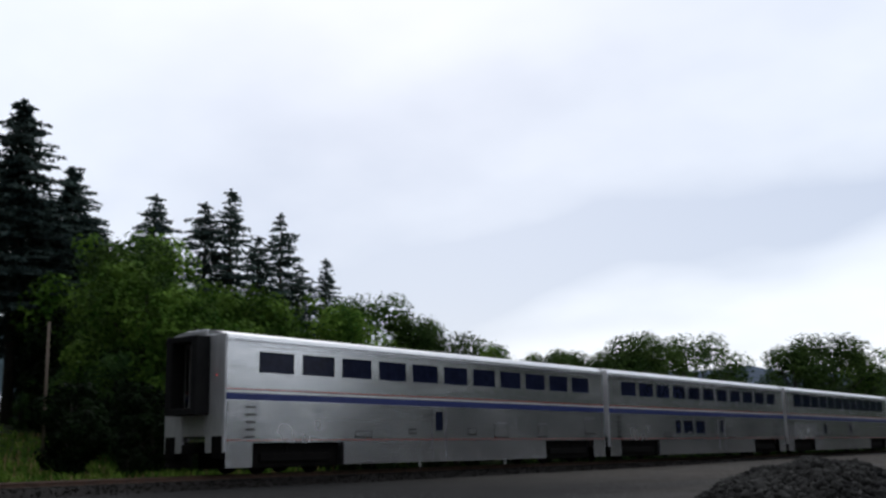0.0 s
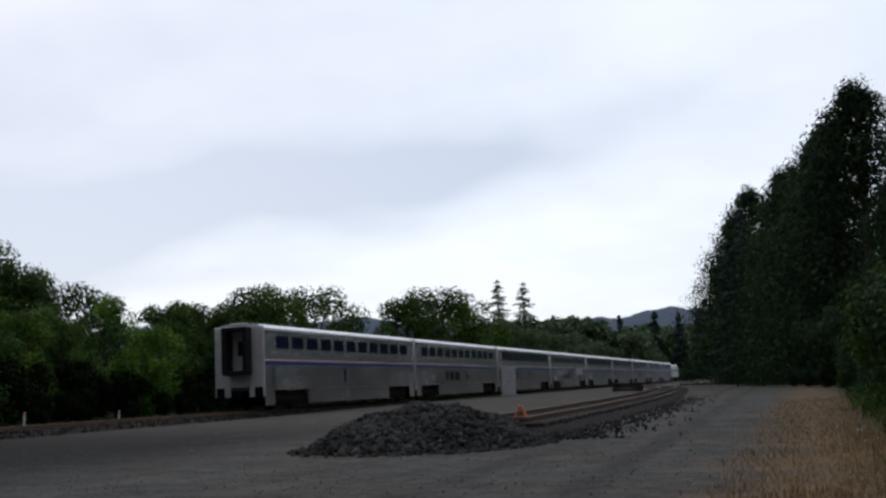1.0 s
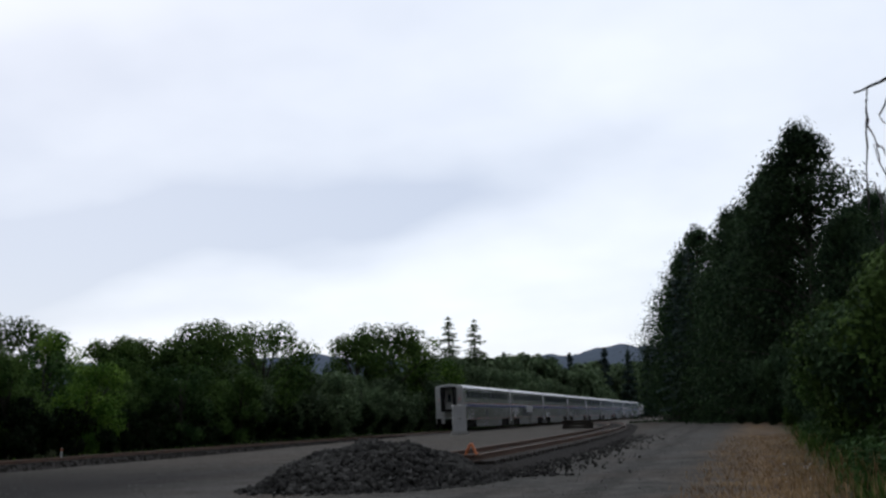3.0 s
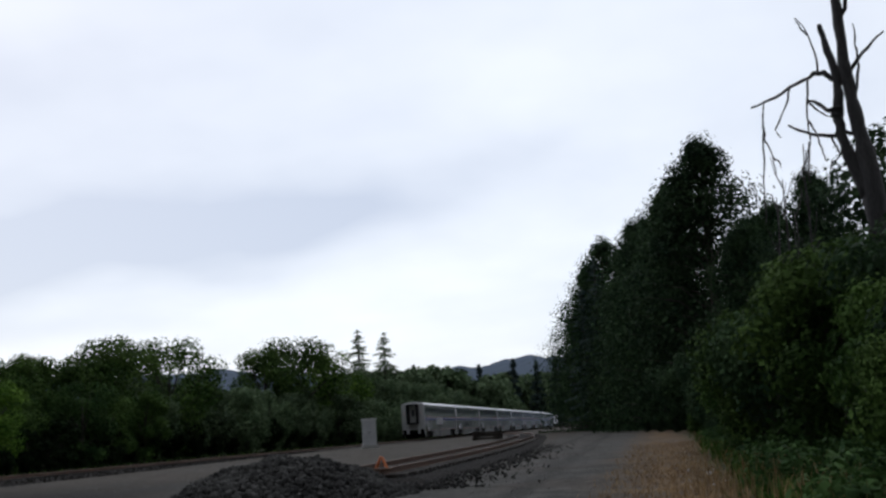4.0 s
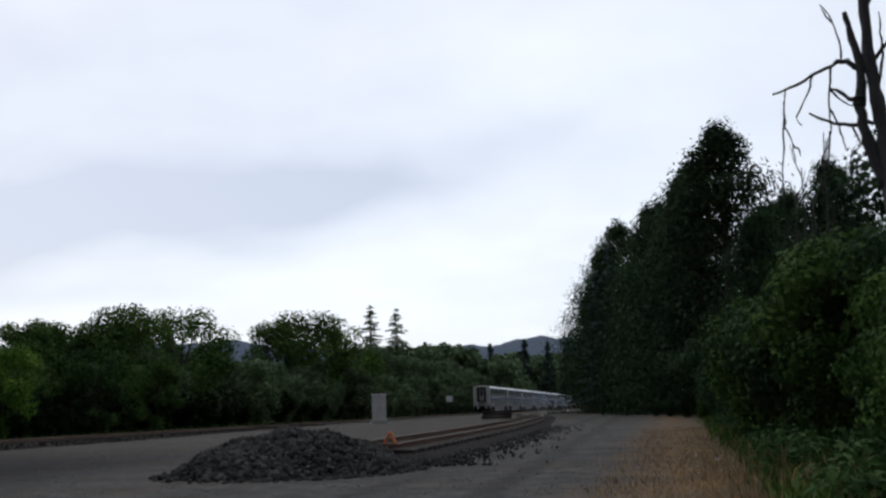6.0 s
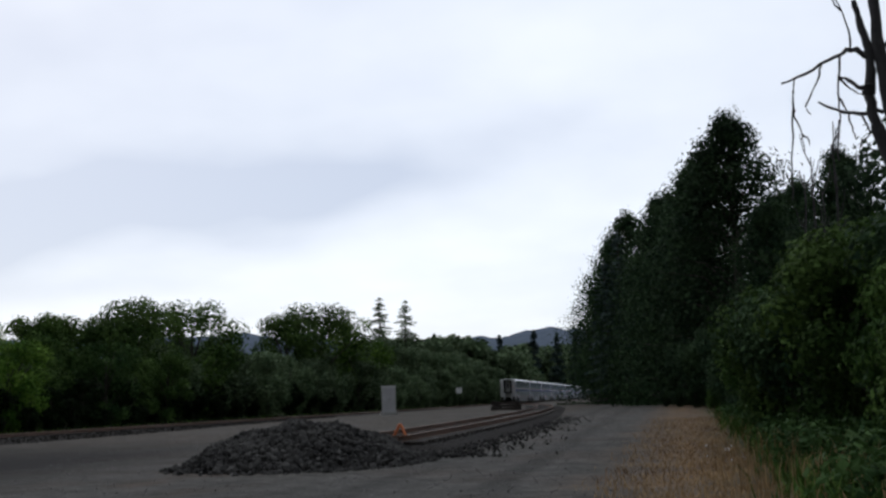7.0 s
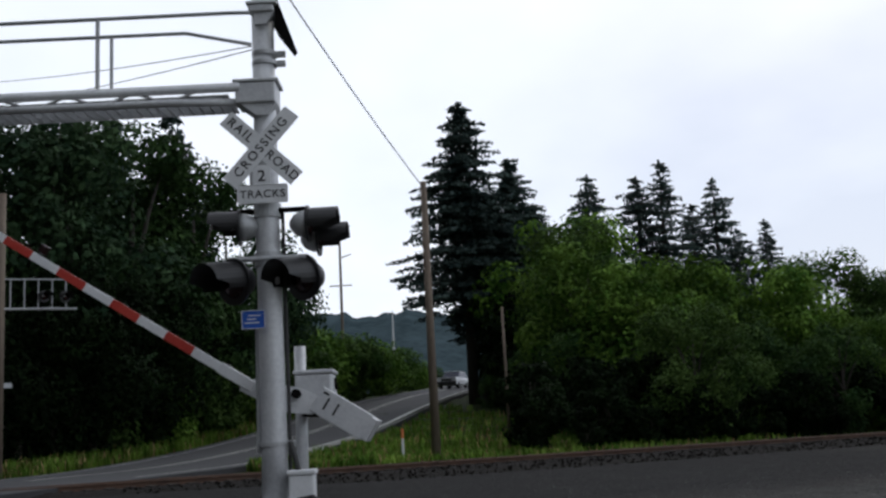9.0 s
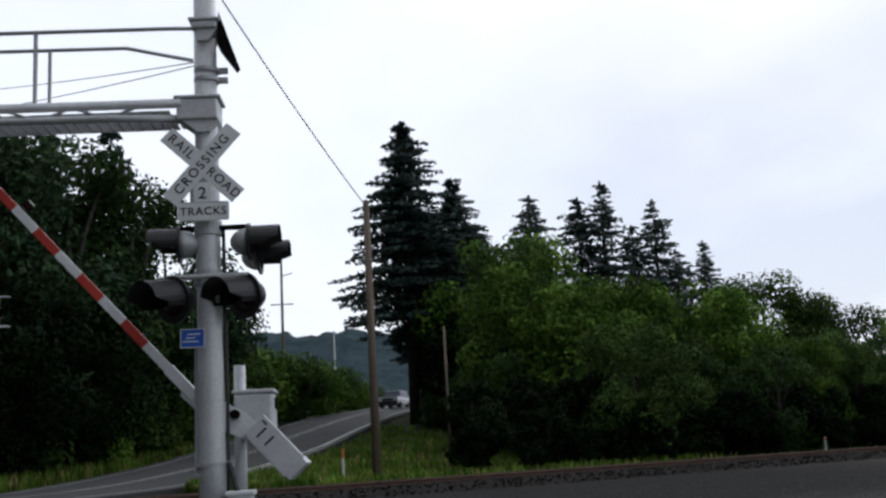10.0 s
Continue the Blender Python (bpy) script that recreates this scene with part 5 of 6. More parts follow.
def build_grass():
    def verge(rng):
        y = 8.5 + 40 * rng.uniform() ** 1.9
        x0, x1 = -0.95 + 0.016 * y, 0.75 + 0.036 * y
        x = x0 + (x1 - x0) * rng.uniform() ** 0.7 + rng.normal(0, 0.16)
        return x, y, 0
    blades("dry_grass", 3, 7500, verge, 0.03, 0.12, 0.006, [M["grass_dry"]], "dry straw-coloured grass matted on the verge", lean=0.9)

    def stems(rng):
        y = 9.5 + 9 * rng.uniform()
        return 0.35 + 0.036 * y + 1.6 * rng.uniform() + rng.normal(0, 0.2), y, 0
    blades("grass_stems", 13, 420, stems, 0.18, 0.55, 0.006, [M["grass_dry"]], "tall golden grass stems gone to seed", 0.3, heads=True)

    def weeds(rng):
        y = 9 + 50 * rng.uniform() ** 1.5
        x = 0.95 + 0.038 * y + 4.2 * rng.uniform() ** 1.2 + rng.normal(0, 0.2)
        return x, y, 0 if rng.uniform() < 0.9 else 1
    blades("tall_weeds", 4, 12000, weeds, 0.10, 0.42, 0.012, [M["weed_green"], M["grass_dry"]], "rank green weeds with dry stalks beside the thicket", 0.6)

    def far_bank(rng):
        y = 13 + 24 * rng.uniform() ** 1.2
        x = -34.2 - (3.2 + 1.17 * (y - 12)) * rng.uniform() ** 1.1
        return x, y, 0 if rng.uniform() < 0.9 else 1
    blades("bank_grass", 5, 17000, far_bank, 0.12, 0.55, 0.035, [M["grass_green"], M["grass_dry"]], "long green grass between the line and the road")

    def road_side(rng):
        i = int(rng.integers(38, 80))
        p = ROAD_PTS[i]
        q = ROAD_PTS[i + 1] - ROAD_PTS[i - 1]
        side = Vector((q.y, -q.x, 0)).normalized()
        o = -4.6 - 5 * rng.uniform()
        return p.x + side.x * o, p.y + side.y * o, 0 if rng.uniform() < 0.85 else 1
    blades("roadside_grass", 6, 7000, road_side, 0.3, 0.9, 0.04, [M["grass_green"], M["grass_dry"]], "long green grass along the far edge of the road")

    def line_side(rng):
        y = rng.uniform(35, 160)
        return -33.4 - 2.5 * rng.uniform(), y, 0 if rng.uniform() < 0.8 else 1
    # most blades take the near-black leaf, painting shade under the trees
    blades("lineside_grass", 7, 5000, line_side, 0.15, 0.4, 0.04, [M["leaf_shade"], M["weed_green"]], "low grass at the foot of the trees along the line, shade put into most of its colour")


build_grass()


def build_weeds():
    """Leafy weeds: low mounds of small leaves between the verge and the thicket."""
    rng = np.random.default_rng(77)
    P, N = [], []
    for k in range(460):
        y = 9.5 + 45 * rng.uniform() ** 1.5
        x = 1.25 + 0.038 * y + 4.5 * rng.uniform() ** 1.1
        r = rng.uniform(0.16, 0.62)
        n = 110
        d = rng.normal(size=(n, 3))
        d[:, 2] = np.abs(d[:, 2])
        d /= np.linalg.norm(d, axis=1)[:, None]
        P.append(np.array([x, y, ground_z(x, y)]) + d * r * rng.uniform(0.6, 1.1, (n, 1)) * np.array([1, 1, 1.2]))
        nn = d + rng.normal(0, 0.5, (n, 3))
        N.append(nn / np.linalg.norm(nn, axis=1)[:, None])
    vs, fs = cards(rng, np.concatenate(P), np.concatenate(N), 0.075)
    tagged(from_lists("leafy_weeds", vs, fs, M["leaf_dark"]), "low leafy green weeds beside the thicket", "weeds", kind="stuff")


build_weeds()


# ---- the yard: heap, siding, cabinet ----
def stone_mesh(seed, r):
    rng = random.Random(seed)
    bm = bmesh.new()
    bmesh.ops.create_icosphere(bm, subdivisions=1, radius=r)
    for v in bm.verts:
        v.co *= rng.uniform(0.65, 1.25)
    me = bpy.data.meshes.new("stone")
    bm.to_mesh(me)
    bm.free()
    return [tuple(v.co) for v in me.vertices], [tuple(p.vertices) for p in me.polygons]


def scatter_stones(name, seed, n, place, r0, r1, mat, label, category="stones", parent=None):
    rng = np.random.default_rng(seed)
    kinds = [stone_mesh(seed + k, 1.0) for k in range(6)]
    vs, fs = [], []
    for i in range(n):
        x, y, z = place(rng)
        kv, kf = kinds[i % 6]
        r = r0 + (r1 - r0) * rng.uniform() ** 2.2
        m = Euler(rng.uniform(0, 6.3, 3)).to_matrix() @ Matrix.Diagonal((r, r * rng.uniform(0.6, 1), r * rng.uniform(0.5, 0.9)))
        b = len(vs)
        vs += [tuple(m @ Vector(v) + Vector((x, y, z))) for v in kv]
        fs += [tuple(b + k for k in f) for f in kf]
    ob = from_lists(name, vs, fs, mat, parent)
    if parent is None:
        tagged(ob, label, category, kind="stuff")
    else:
        tagged(ob, label, kind="stuff")
    return ob


HEAP = (-6.75, 20.2)


def heap_z(x, y):
    """The heap of rock: a blunt ridge that trails off towards the siding's end."""
    dx, dy = x - HEAP[0], y - HEAP[1]
    c, s = math.cos(radians(10)), math.sin(radians(10))
    u, v = c * dx + s * dy, -s * dx + c * dy
    q = math.sqrt((u / 2.3) ** 2 + (v / 2.7) ** 2)
    z = 1.08 * max(0.0, 1 - q) ** 0.8 * (1 - 0.25 * math.exp(-(q * 2.2) ** 2))
    n = noise.noise(Vector((x * 0.9, y * 0.9, 3.0)))
    n2 = noise.noise(Vector((x * 2.6, y * 2.6, 9.0)))
    return z * (1 + 0.24 * n + 0.12 * n2)


def build_heap():
    heap = thing("rock_heap", "heap of dark grey crushed rock on the gravel yard", "rock pile", Matrix.Identity(4))
    vs, fs = [], []
    n = 56
    for j in range(n):
        for i in range(n):
            x, y = HEAP[0] - 4.2 + 8.4 * i / (n - 1), HEAP[1] - 4.2 + 8.4 * j / (n - 1)
            z = heap_z(x, y)
            vs.append((x, y, z - 0.04 + (0.03 * noise.noise(Vector((x * 5, y * 5, 0))) if z > 0.02 else -0.06)))
    for j in range(n - 1):
        for i in range(n - 1):
            a = j * n + i
            fs.append((a, a + 1, a + n + 1, a + n))
    from_lists("mound", vs, fs, M["rock"], heap, "dark fine rock")
    def on(rng):
        while True:
            a, q = rng.uniform(0, math.tau), math.sqrt(rng.uniform(0, 1.35))
            c, s = math.cos(radians(10)), math.sin(radians(10))
            u, v = 2.3 * q * math.cos(a), 2.7 * q * math.sin(a)
            x, y = HEAP[0] + c * u - s * v, HEAP[1] + s * u + c * v
            if q < 1 or rng.uniform() < 0.25:
                return x, y, heap_z(x, y) - 0.005
    scatter_stones("loose_rock", 7, 7500, on, 0.016, 0.11, M["rock"], "loose angular rocks", parent=heap)
    scatter_stones("pale_rock", 8, 260, on, 0.02, 0.075, M["pebble"], "pale rocks among the dark", parent=heap)


build_heap()


def siding_x(y):
    return -6.6 - 3.1 * ((y - 26) / 71) ** 2


def build_siding():
    bed_v, bed_f = [], []
    ys = [22.6] + [24.3 + 3 * k for k in range(58)]
    for y in ys:
        x = siding_x(y)
        for o, z in ((-2.6, -0.05), (-1.6, 0.13 if y > 23 else -0.06), (1.6, 0.13 if y > 23 else -0.06), (2.4, -0.05)):
            bed_v.append((x + o, y, z + ground_z(x, y) * 0.4))
    for i in range(len(ys) - 1):
        for k in range(3):
            a = i * 4 + k
            bed_f.append((a, a + 1, a + 5, a + 4))
    tagged(from_lists("siding_bed", bed_v, bed_f, M["ballast"]), "dark gravel bed under the siding", "ballast", kind="structure")
    out = rail_outline()
    for s in (-1, 1):
        vs, fs = [], []
        pts = [24.4 + 3 * k for k in range(57)]
        for y in pts:
            for ox, oz in out:
                vs.append((siding_x(y) + s * 0.7525 + ox, y, RAIL_Z - 0.17 + oz))
        k = len(out)
        for i in range(len(pts) - 1):
            for q in range(k):
                fs.append((i * k + q, i * k + (q + 1) % k, (i + 1) * k + (q + 1) % k, (i + 1) * k + q))
        fs.append(tuple(range(k - 1, -1, -1)))
        tagged(from_lists("siding_rail", vs, fs, M["rail"]), "rust-brown rail of the dead-end siding", "rail", "siding rails", "structure")


build_siding()


def build_wheel_stop(s):
    """A bent orange bar clamped over the rail end."""
    stop = thing("wheel_stop", "orange painted wheel stop on the end of the siding rail", "wheel stop", pose(siding_x(24.6) + s * 0.7525, 24.6, RAIL_Z, 0, 0, 75))
    part("front_leg", tube([(0, -0.16, -0.02), (0, -0.02, 0.27)], 0.035, 8), M["orange"], stop)
    part("back_leg", tube([(0, 0.17, -0.02), (0, 0.0, 0.27)], 0.035, 8), M["orange"], stop)
    part("clamp", box(-0.09, 0.09, -0.26, 0.28, -0.05, 0.02, 0.015), M["rail"], stop)
    return stop


build_wheel_stop(1)


def build_cabinet():
    p = at(-13.92, 95)
    c = thing("relay_cabinet", "pale grey steel relay cabinet standing by the line", "cabinet", pose(p[0], p[1], 0.25, 0, 0, 16))
    part("base", box(-0.75, 0.75, -0.55, 0.55, -0.3, 0.1, 0.02), M["concrete"], c, "concrete base")
    part("body", box(-0.6, 0.6, -0.42, 0.42, 0.1, 2.3, 0.03), M["alum"], c)
    part("roof", box(-0.68, 0.68, -0.5, 0.5, 2.3, 2.4, 0.03), M["sign_white"], c, "white overhanging roof")
    for s in (-1, 1):
        d = part("door", box(s * 0.3 - 0.27, s * 0.3 + 0.27, -0.45, -0.415, 0.22, 2.2, 0.01), M["alum"], c)
        part("handle", box(s * 0.08 - 0.015, s * 0.08 + 0.015, -0.48, -0.45, 1.1, 1.3), M["under"], d)


def build_tie_pile():
    p = thing("tie_stack", "stack of old dark wooden railway ties beside the siding", "tie stack", pose(-13.0, 96.0, 0.2, 0, 0, 6))
    rng = random.Random(4)
    for row in range(3):
        for k in range(6 - row):
            t = part("tie", box(-1.25, 1.25, -0.11, 0.11, -0.09, 0.09, 0.01), M["tie"], p)
            t.matrix_basis = pose(rng.uniform(-0.15, 0.15), -0.7 + 0.26 * k + 0.13 * row, 0.1 + 0.25 * row, rng.uniform(-4, 4), rng.uniform(-4, 4), rng.uniform(-6, 6))


def build_small_posts():
    s = thing("white_sign", "small white square sign on a thin post by the line", "sign", pose(-26.4, 147, 0.2))
    part("post", tube([(0, 0, 0), (0, 0, 2.6)], 0.04, 6), M["under"], s)
    part("plate", box(-0.42, 0.42, -0.05, -0.03, 2.0, 2.75, 0.005), M["sign_white"], s, "blank white plate")
    for x, y, h in ((-33.5, 41.9, 0.85), (-33.6, 49.5, 0.7)):
        m = thing("marker_post", "thin white marker post in the grass behind the line", "marker post", pose(x, y, ground_z(x, y), 0, 3, 0), group="marker posts")
        part("stake", box(-0.045, 0.045, -0.02, 0.02, 0, h, 0.006), M["sign_white"], m)
        part("band", box(-0.048, 0.048, -0.023, 0.023, h - 0.14, h - 0.04), M["orange"], m, "orange band")
    x, y = -37.5, 18.9
    m = thing("delineator_post", "white roadside post with an orange top", "marker post", pose(x, y, ground_z(x, y)))
    part("stake", tube([(0, 0, 0), (0, 0, 1.2)], 0.05, 8), M["sign_white"], m)
    part("cap", tube([(0, 0, 1.0), (0, 0, 1.36)], 0.058, 8), M["orange"], m, "orange cap")


build_cabinet()
build_tie_pile()
build_small_posts()


# ---- poles and wires ----
def build_poles():
    def pole(az, d, top, r, label, name="utility_pole"):
        x, y, z = at(az, d)
        ob = thing(name, label, "pole", pose(x, y, z))
        part("shaft", tube([(0, 0, -0.3), (0, 0, (top - z) * 0.5), (0, 0, top - z)], [r * 1.2, r, r * 0.8], 10), M["wood"], ob, smooth=True)
        return ob, Vector((x, y, top))
    _, a = pole(-61.5, 42, 42 * math.tan(radians(13.53)) + 1.1, 0.16, "weathered wooden utility pole by the road")
    g, _ = pole(-57.6, 50, 6.9, 0.07, "thin grey pole standing among the bushes", "thin_pole")
    u, b = pole(-84.1, 47, 22.0, 0.17, "tall wooden utility pole behind the crossing")
    for z, w in ((0.55, 1.3), (1.9, 1.3)):
        arm = part("crossarm", box(-w, w, -0.06, 0.06, 22 - at(-84.1, 47)[2] - 0.2 - z * 1.6, 22 - at(-84.1, 47)[2] - 0.05 - z * 1.6), M["wood"], u)
        for s in (-1, 1):
            part("insulator", tube([(s * w * 0.9, 0, 22 - at(-84.1, 47)[2] - 0.05 - z * 1.6), (s * w * 0.9, 0, 22 - at(-84.1, 47)[2] + 0.15 - z * 1.6)], 0.05, 8), M["galvanised"], arm)
    part("transformer", tube([(0.35, -0.2, 11.2), (0.35, -0.2, 12.1)], 0.24, 12), M["galvanised"], u, "grey transformer can")
    f, c = pole(-66.2, 110, 110 * math.tan(radians(11.3)) + 1.1, 0.15, "dark utility pole with side arms on the hillside")
    zt = c.z - at(-66.2, 110)[2]
    for k, (z, s) in enumerate(((0.3, 1), (1.9, -1), (3.3, 1))):
        part("crossarm", tube([(0, 0, zt - z), (s * 0.6, 1.0 * s, zt - z + 0.35)], 0.06, 6), M["wood"], f)
    part("crossarm", tube([(-0.6, -1.0, zt - 6.2), (0.6, 1.0, zt - 6.2)], 0.07, 6), M["wood"], f)
    for az, d, el0, el1 in ((-63.5, 320, 4.6, 6.9),):
        x, y, _ = at(az, d, 0)
        t = thing("far_mast", "thin pale mast on the far hillside", "mast", pose(x, y, d * math.tan(radians(el0 - 3.6))))
        h = d * (math.tan(radians(el1)) - math.tan(radians(el0 - 3.6)))
        part("shaft", tube([(0, 0, 0), (0, 0, h * 0.45), (0, 0, h)], [0.7, 0.4, 0.16], 6), M["sign_white"], t)

    def wire(p, q, sag, r=0.014):
        pts = [p.lerp(q, k / 16) - Vector((0, 0, sag * 4 * (k / 16) * (1 - k / 16))) for k in range(17)]
        ob = part("overhead_wire", tube(pts, r, 5), M["wire"])
        tagged(ob, "thin dark overhead wire", "wire", "overhead wires")
    far_end = Vector(WIRE_END)
    wire(a - Vector((0, 0, 0.25)), far_end, 0.5, 0.022)
    top = pose(MAST[0], MAST[1], 0, 0, 0, MAST_TURN)
    for z, az, el, d in ((6.28, -88, 18.1, 40), (6.24, -88, 16.6, 40)):
        q = Vector(at(az, d, 0))
        q.z = d * math.tan(radians(el)) + 1.1
        wire(top @ Vector((-0.1, 0.15, z)), q, 0.25, 0.008)


MAST = (-12.59, 4.60)
MAST_TURN = 60.6
WIRE_END = (-16.83, 0.86, 17.36)
build_poles()


# ---- the crossing signal ----
def text_part(body, size, m, mat, parent, spacing=1.0):
    cu = bpy.data.curves.new("lettering", "FONT")
    cu.body, cu.size, cu.align_x, cu.align_y, cu.extrude = body, size, "CENTER", "CENTER", 0.002
    cu.space_character = spacing
    cu.offset = 0.0015
    cu.materials.append(mat)
    ob = new("lettering", cu)
    ob.parent, ob.matrix_basis = parent, m
    return ob


def upright(x, y, z, tilt=0):
    """Stands flat lettering up facing local -y, turned by tilt in its plane."""
    return Matrix.Translation((x, y, z)) @ Matrix.Rotation(radians(-tilt), 4, "Y") @ Matrix.Rotation(radians(90), 4, "X")


SIGN_Y = -0.24


def flasher(parent, x, y, z, turn, tilt=0, shell="lamp_grey", size=1.05):
    """A crossing lamp: backing disc, round housing, hood and lens; faces local -y before turning."""
    m = Matrix.Translation((x, y, z)) @ Matrix.Rotation(radians(turn), 4, "Z") @ Matrix.Rotation(radians(tilt), 4, "X") @ Matrix.Scale(size, 4)
    bm = bmesh.new()
    bmesh.ops.create_cone(bm, cap_ends=True, segments=28, radius1=0.225, radius2=0.225, depth=0.025, matrix=Matrix.Rotation(radians(90), 4, "X"))
    disc = part("backing_disc", bm, M["black"], parent, "round black backing disc", smooth=False)
    disc.matrix_basis = m
    bm = bmesh.new()
    add_tube(bm, [(0, 0.01, 0), (0, 0.08, 0), (0, 0.17, 0), (0, 0.22, 0)], [0.17, 0.165, 0.12, 0.05], 20)
    part("housing", bm, M[shell], disc, "round lamp housing", smooth=True)
    bm = bmesh.new()
    ring = []
    for k in range(17):
        a = radians(-20 + 220 * k / 16)
        ring.append((0.195 * math.cos(a), 0.195 * math.sin(a)))
    for r in (1.0, 0.96):
        for (x0, z0), (x1, z1) in zip(ring, ring[1:]):
            c0, c1 = 0.36 if z0 > 0 else 0.22, 0.36 if z1 > 0 else 0.22
            bm.faces.new([bm.verts.new(v) for v in ((x0 * r, -0.012, z0 * r), (x1 * r, -0.012, z1 * r), (x1 * r, -c1, z1 * r), (x0 * r, -c0, z0 * r))])
    part("hood", bm, M["black"], disc, "black hood")
    bm = bmesh.new()
    add_tube(bm, [(0, -0.013, 0), (0, -0.03, 0), (0, -0.045, 0)], [0.155, 0.12, 0.03], 20)
    part("lens", bm, M["lens_off"], disc, "red lens", smooth=True)
    return disc


def build_signal():
    s = thing("crossing_signal", "grey steel cantilever crossing signal with crossbuck and lamps", "crossing signal", pose(MAST[0], MAST[1], 0.022, 0, 0, MAST_TURN) @ Matrix.Diagonal((1, 1, 0.98, 1)))
    mast = part("mast", tube([(0, 0, 0.3), (0, 0, 1.1), (-0.02, 0, 4.0), (-0.03, 0, 7.6)], [0.165, 0.158, 0.15, 0.14], 24), M["alum"], s, "pale grey painted steel mast", smooth=True)
    part("foundation", box(-0.42, 0.42, -0.42, 0.42, -0.3, 0.26, 0.03), M["concrete"], s, "concrete foundation")
    part("base_plate", box(-0.33, 0.33, -0.33, 0.33, 0.26, 0.31, 0.01), M["alum"], s)
    for a in (-1, 1):
        for b in (-1, 1):
            part("anchor_bolt", tube([(a * 0.26, b * 0.26, 0.3), (a * 0.26, b * 0.26, 0.40)], 0.022, 6), M["under"], s)
    for z in (1.1, 6.05, 6.18):
        bm = bmesh.new()
        add_tube(bm, [(-0.01, 0, z - 0.025), (-0.01, 0, z + 0.025)], 0.172 if z < 2 else 0.165, 20)
        add_box(bm, 0.14, 0.26, -0.03, 0.03, z - 0.04, z + 0.04, 0.01)
        part("band_clamp", bm, M["galvanised"], s)
    # clamps that carry the arm
    for z0, z1, x0 in ((5.38, 5.78, -0.36), (6.62, 6.84, -0.17)):
        c = part("arm_bracket", box(x0, 0.15, -0.24, 0.20, z0 + 0.08, z1 - 0.04, 0.02), M["alum"], s)
        part("flange", box(x0 - 0.03, 0.19, -0.26, 0.22, z1 - 0.04, z1, 0.01), M["alum"], c)
        part("gusset", extruded([(x0 + 0.06, z0 + 0.08), (0.15, z0 + 0.08), (0.05, z0 - 0.08), (-0.1, z0 - 0.08)], -0.2, 0.2), M["alum"], c)
    part("end_plate", extruded([(0.17, 6.95), (0.40, 6.25), (0.36, 6.2), (0.15, 6.5)], -0.16, 0.16), M["under"], s)
    # the cantilever
    arm = part("cantilever_arm", tube([(-0.3, -0.22, 5.68), (-11, -0.22, 5.72)], 0.062, 12), M["alum"], s, "round steel chord of the cantilever", smooth=True)
    for y, z in ((-0.22, 5.50), (0.55, 5.66)):
        part("chord", tube([(-0.2, y * 0.6, z), (-1.2, y, z + 0.01), (-11, y, z + 0.05)], 0.05 if z < 5.55 else 0.062, 10), M["alum"], arm, smooth=True)
    for k in range(12):
        x = -0.8 - 0.85 * k
        part("lattice", tube([(x, -0.22, 5.66), (x - 0.42, -0.22, 5.52), (x - 0.85, -0.22, 5.66)], 0.018, 6), M["alum"], arm)
    bm = bmesh.new()
    for k in range(78):
        x = -0.5 - 0.135 * k
        add_box(bm, x - 0.006, x + 0.006, -0.2, 0.53, 5.56, 5.60)
    for k in range(12):
        y = -0.2 + 0.066 * k
        add_box(bm, -11, -0.45, y - 0.005, y + 0.005, 5.565, 5.595)
    tagged(part("walkway_grating", bm, M["galvanised"], arm, "open steel walkway grating"), kind="stuff")
    rail = part("handrail", tube([(-0.15, -0.2, 6.70), (-0.4, -0.22, 6.70), (-11, -0.22, 6.73)], 0.028, 8), M["galvanised"], s, "pipe handrail", smooth=True)
    part("mid_rail", tube([(-0.15, -0.2, 6.26), (-0.98, -0.22, 6.45), (-11, -0.22, 6.50)], 0.026, 8), M["galvanised"], rail, smooth=True)
    for x in (-2.11, -4.4, -6.7, -9.0):
        part("rail_post", tube([(x, -0.22, 5.7), (x, -0.22, 6.71)], 0.028, 8), M["galvanised"], rail)
        part("rail_post", tube([(x + 0.18, -0.22, 5.7), (x + 0.18, -0.22, 6.47)], 0.024, 8), M["galvanised"], rail)
    # lamps high on the arm
    for x in (-3.62, -6.0):
        flasher(s, x, -0.5, 5.95, 10)
    # crossbuck and plates
    cb = part("crossbuck_blade", box(-0.61, 0.61, -0.006, 0.006, -0.115, 0.115, 0.004), M["sign_white"], s, "white crossbuck blade with black lettering")
    cb.matrix_basis = Matrix.Translation((-0.045, SIGN_Y + 0.014, 4.85)) @ Matrix.Rotation(radians(44), 4, "Y")
    text_part("RAIL", 0.165, upright(-0.355, -0.009, 0.0), M["black"], cb, 1.25)
    text_part("ROAD", 0.165, upright(0.36, -0.009, 0.0), M["black"], cb, 1.2)
    cb2 = part("crossbuck_blade", box(-0.61, 0.61, -0.006, 0.006, -0.115, 0.115, 0.004), M["sign_white"], s, "white crossbuck blade with black lettering")
    cb2.matrix_basis = Matrix.Translation((-0.045, SIGN_Y, 4.85)) @ Matrix.Rotation(radians(-49), 4, "Y")
    text_part("CROSSING", 0.165, upright(0, -0.009, 0.0), M["black"], cb2, 1.28)
    p2 = part("number_plate_of_tracks", box(-0.155, 0.065, SIGN_Y + 0.005, SIGN_Y + 0.015, 4.30, 4.62, 0.01), M["sign_white"], s, "white plate with a black figure")
    p2.name = "track_count_plate"
    text_part("2", 0.21, upright(-0.045, SIGN_Y - 0.001, 4.47), M["black"], p2)
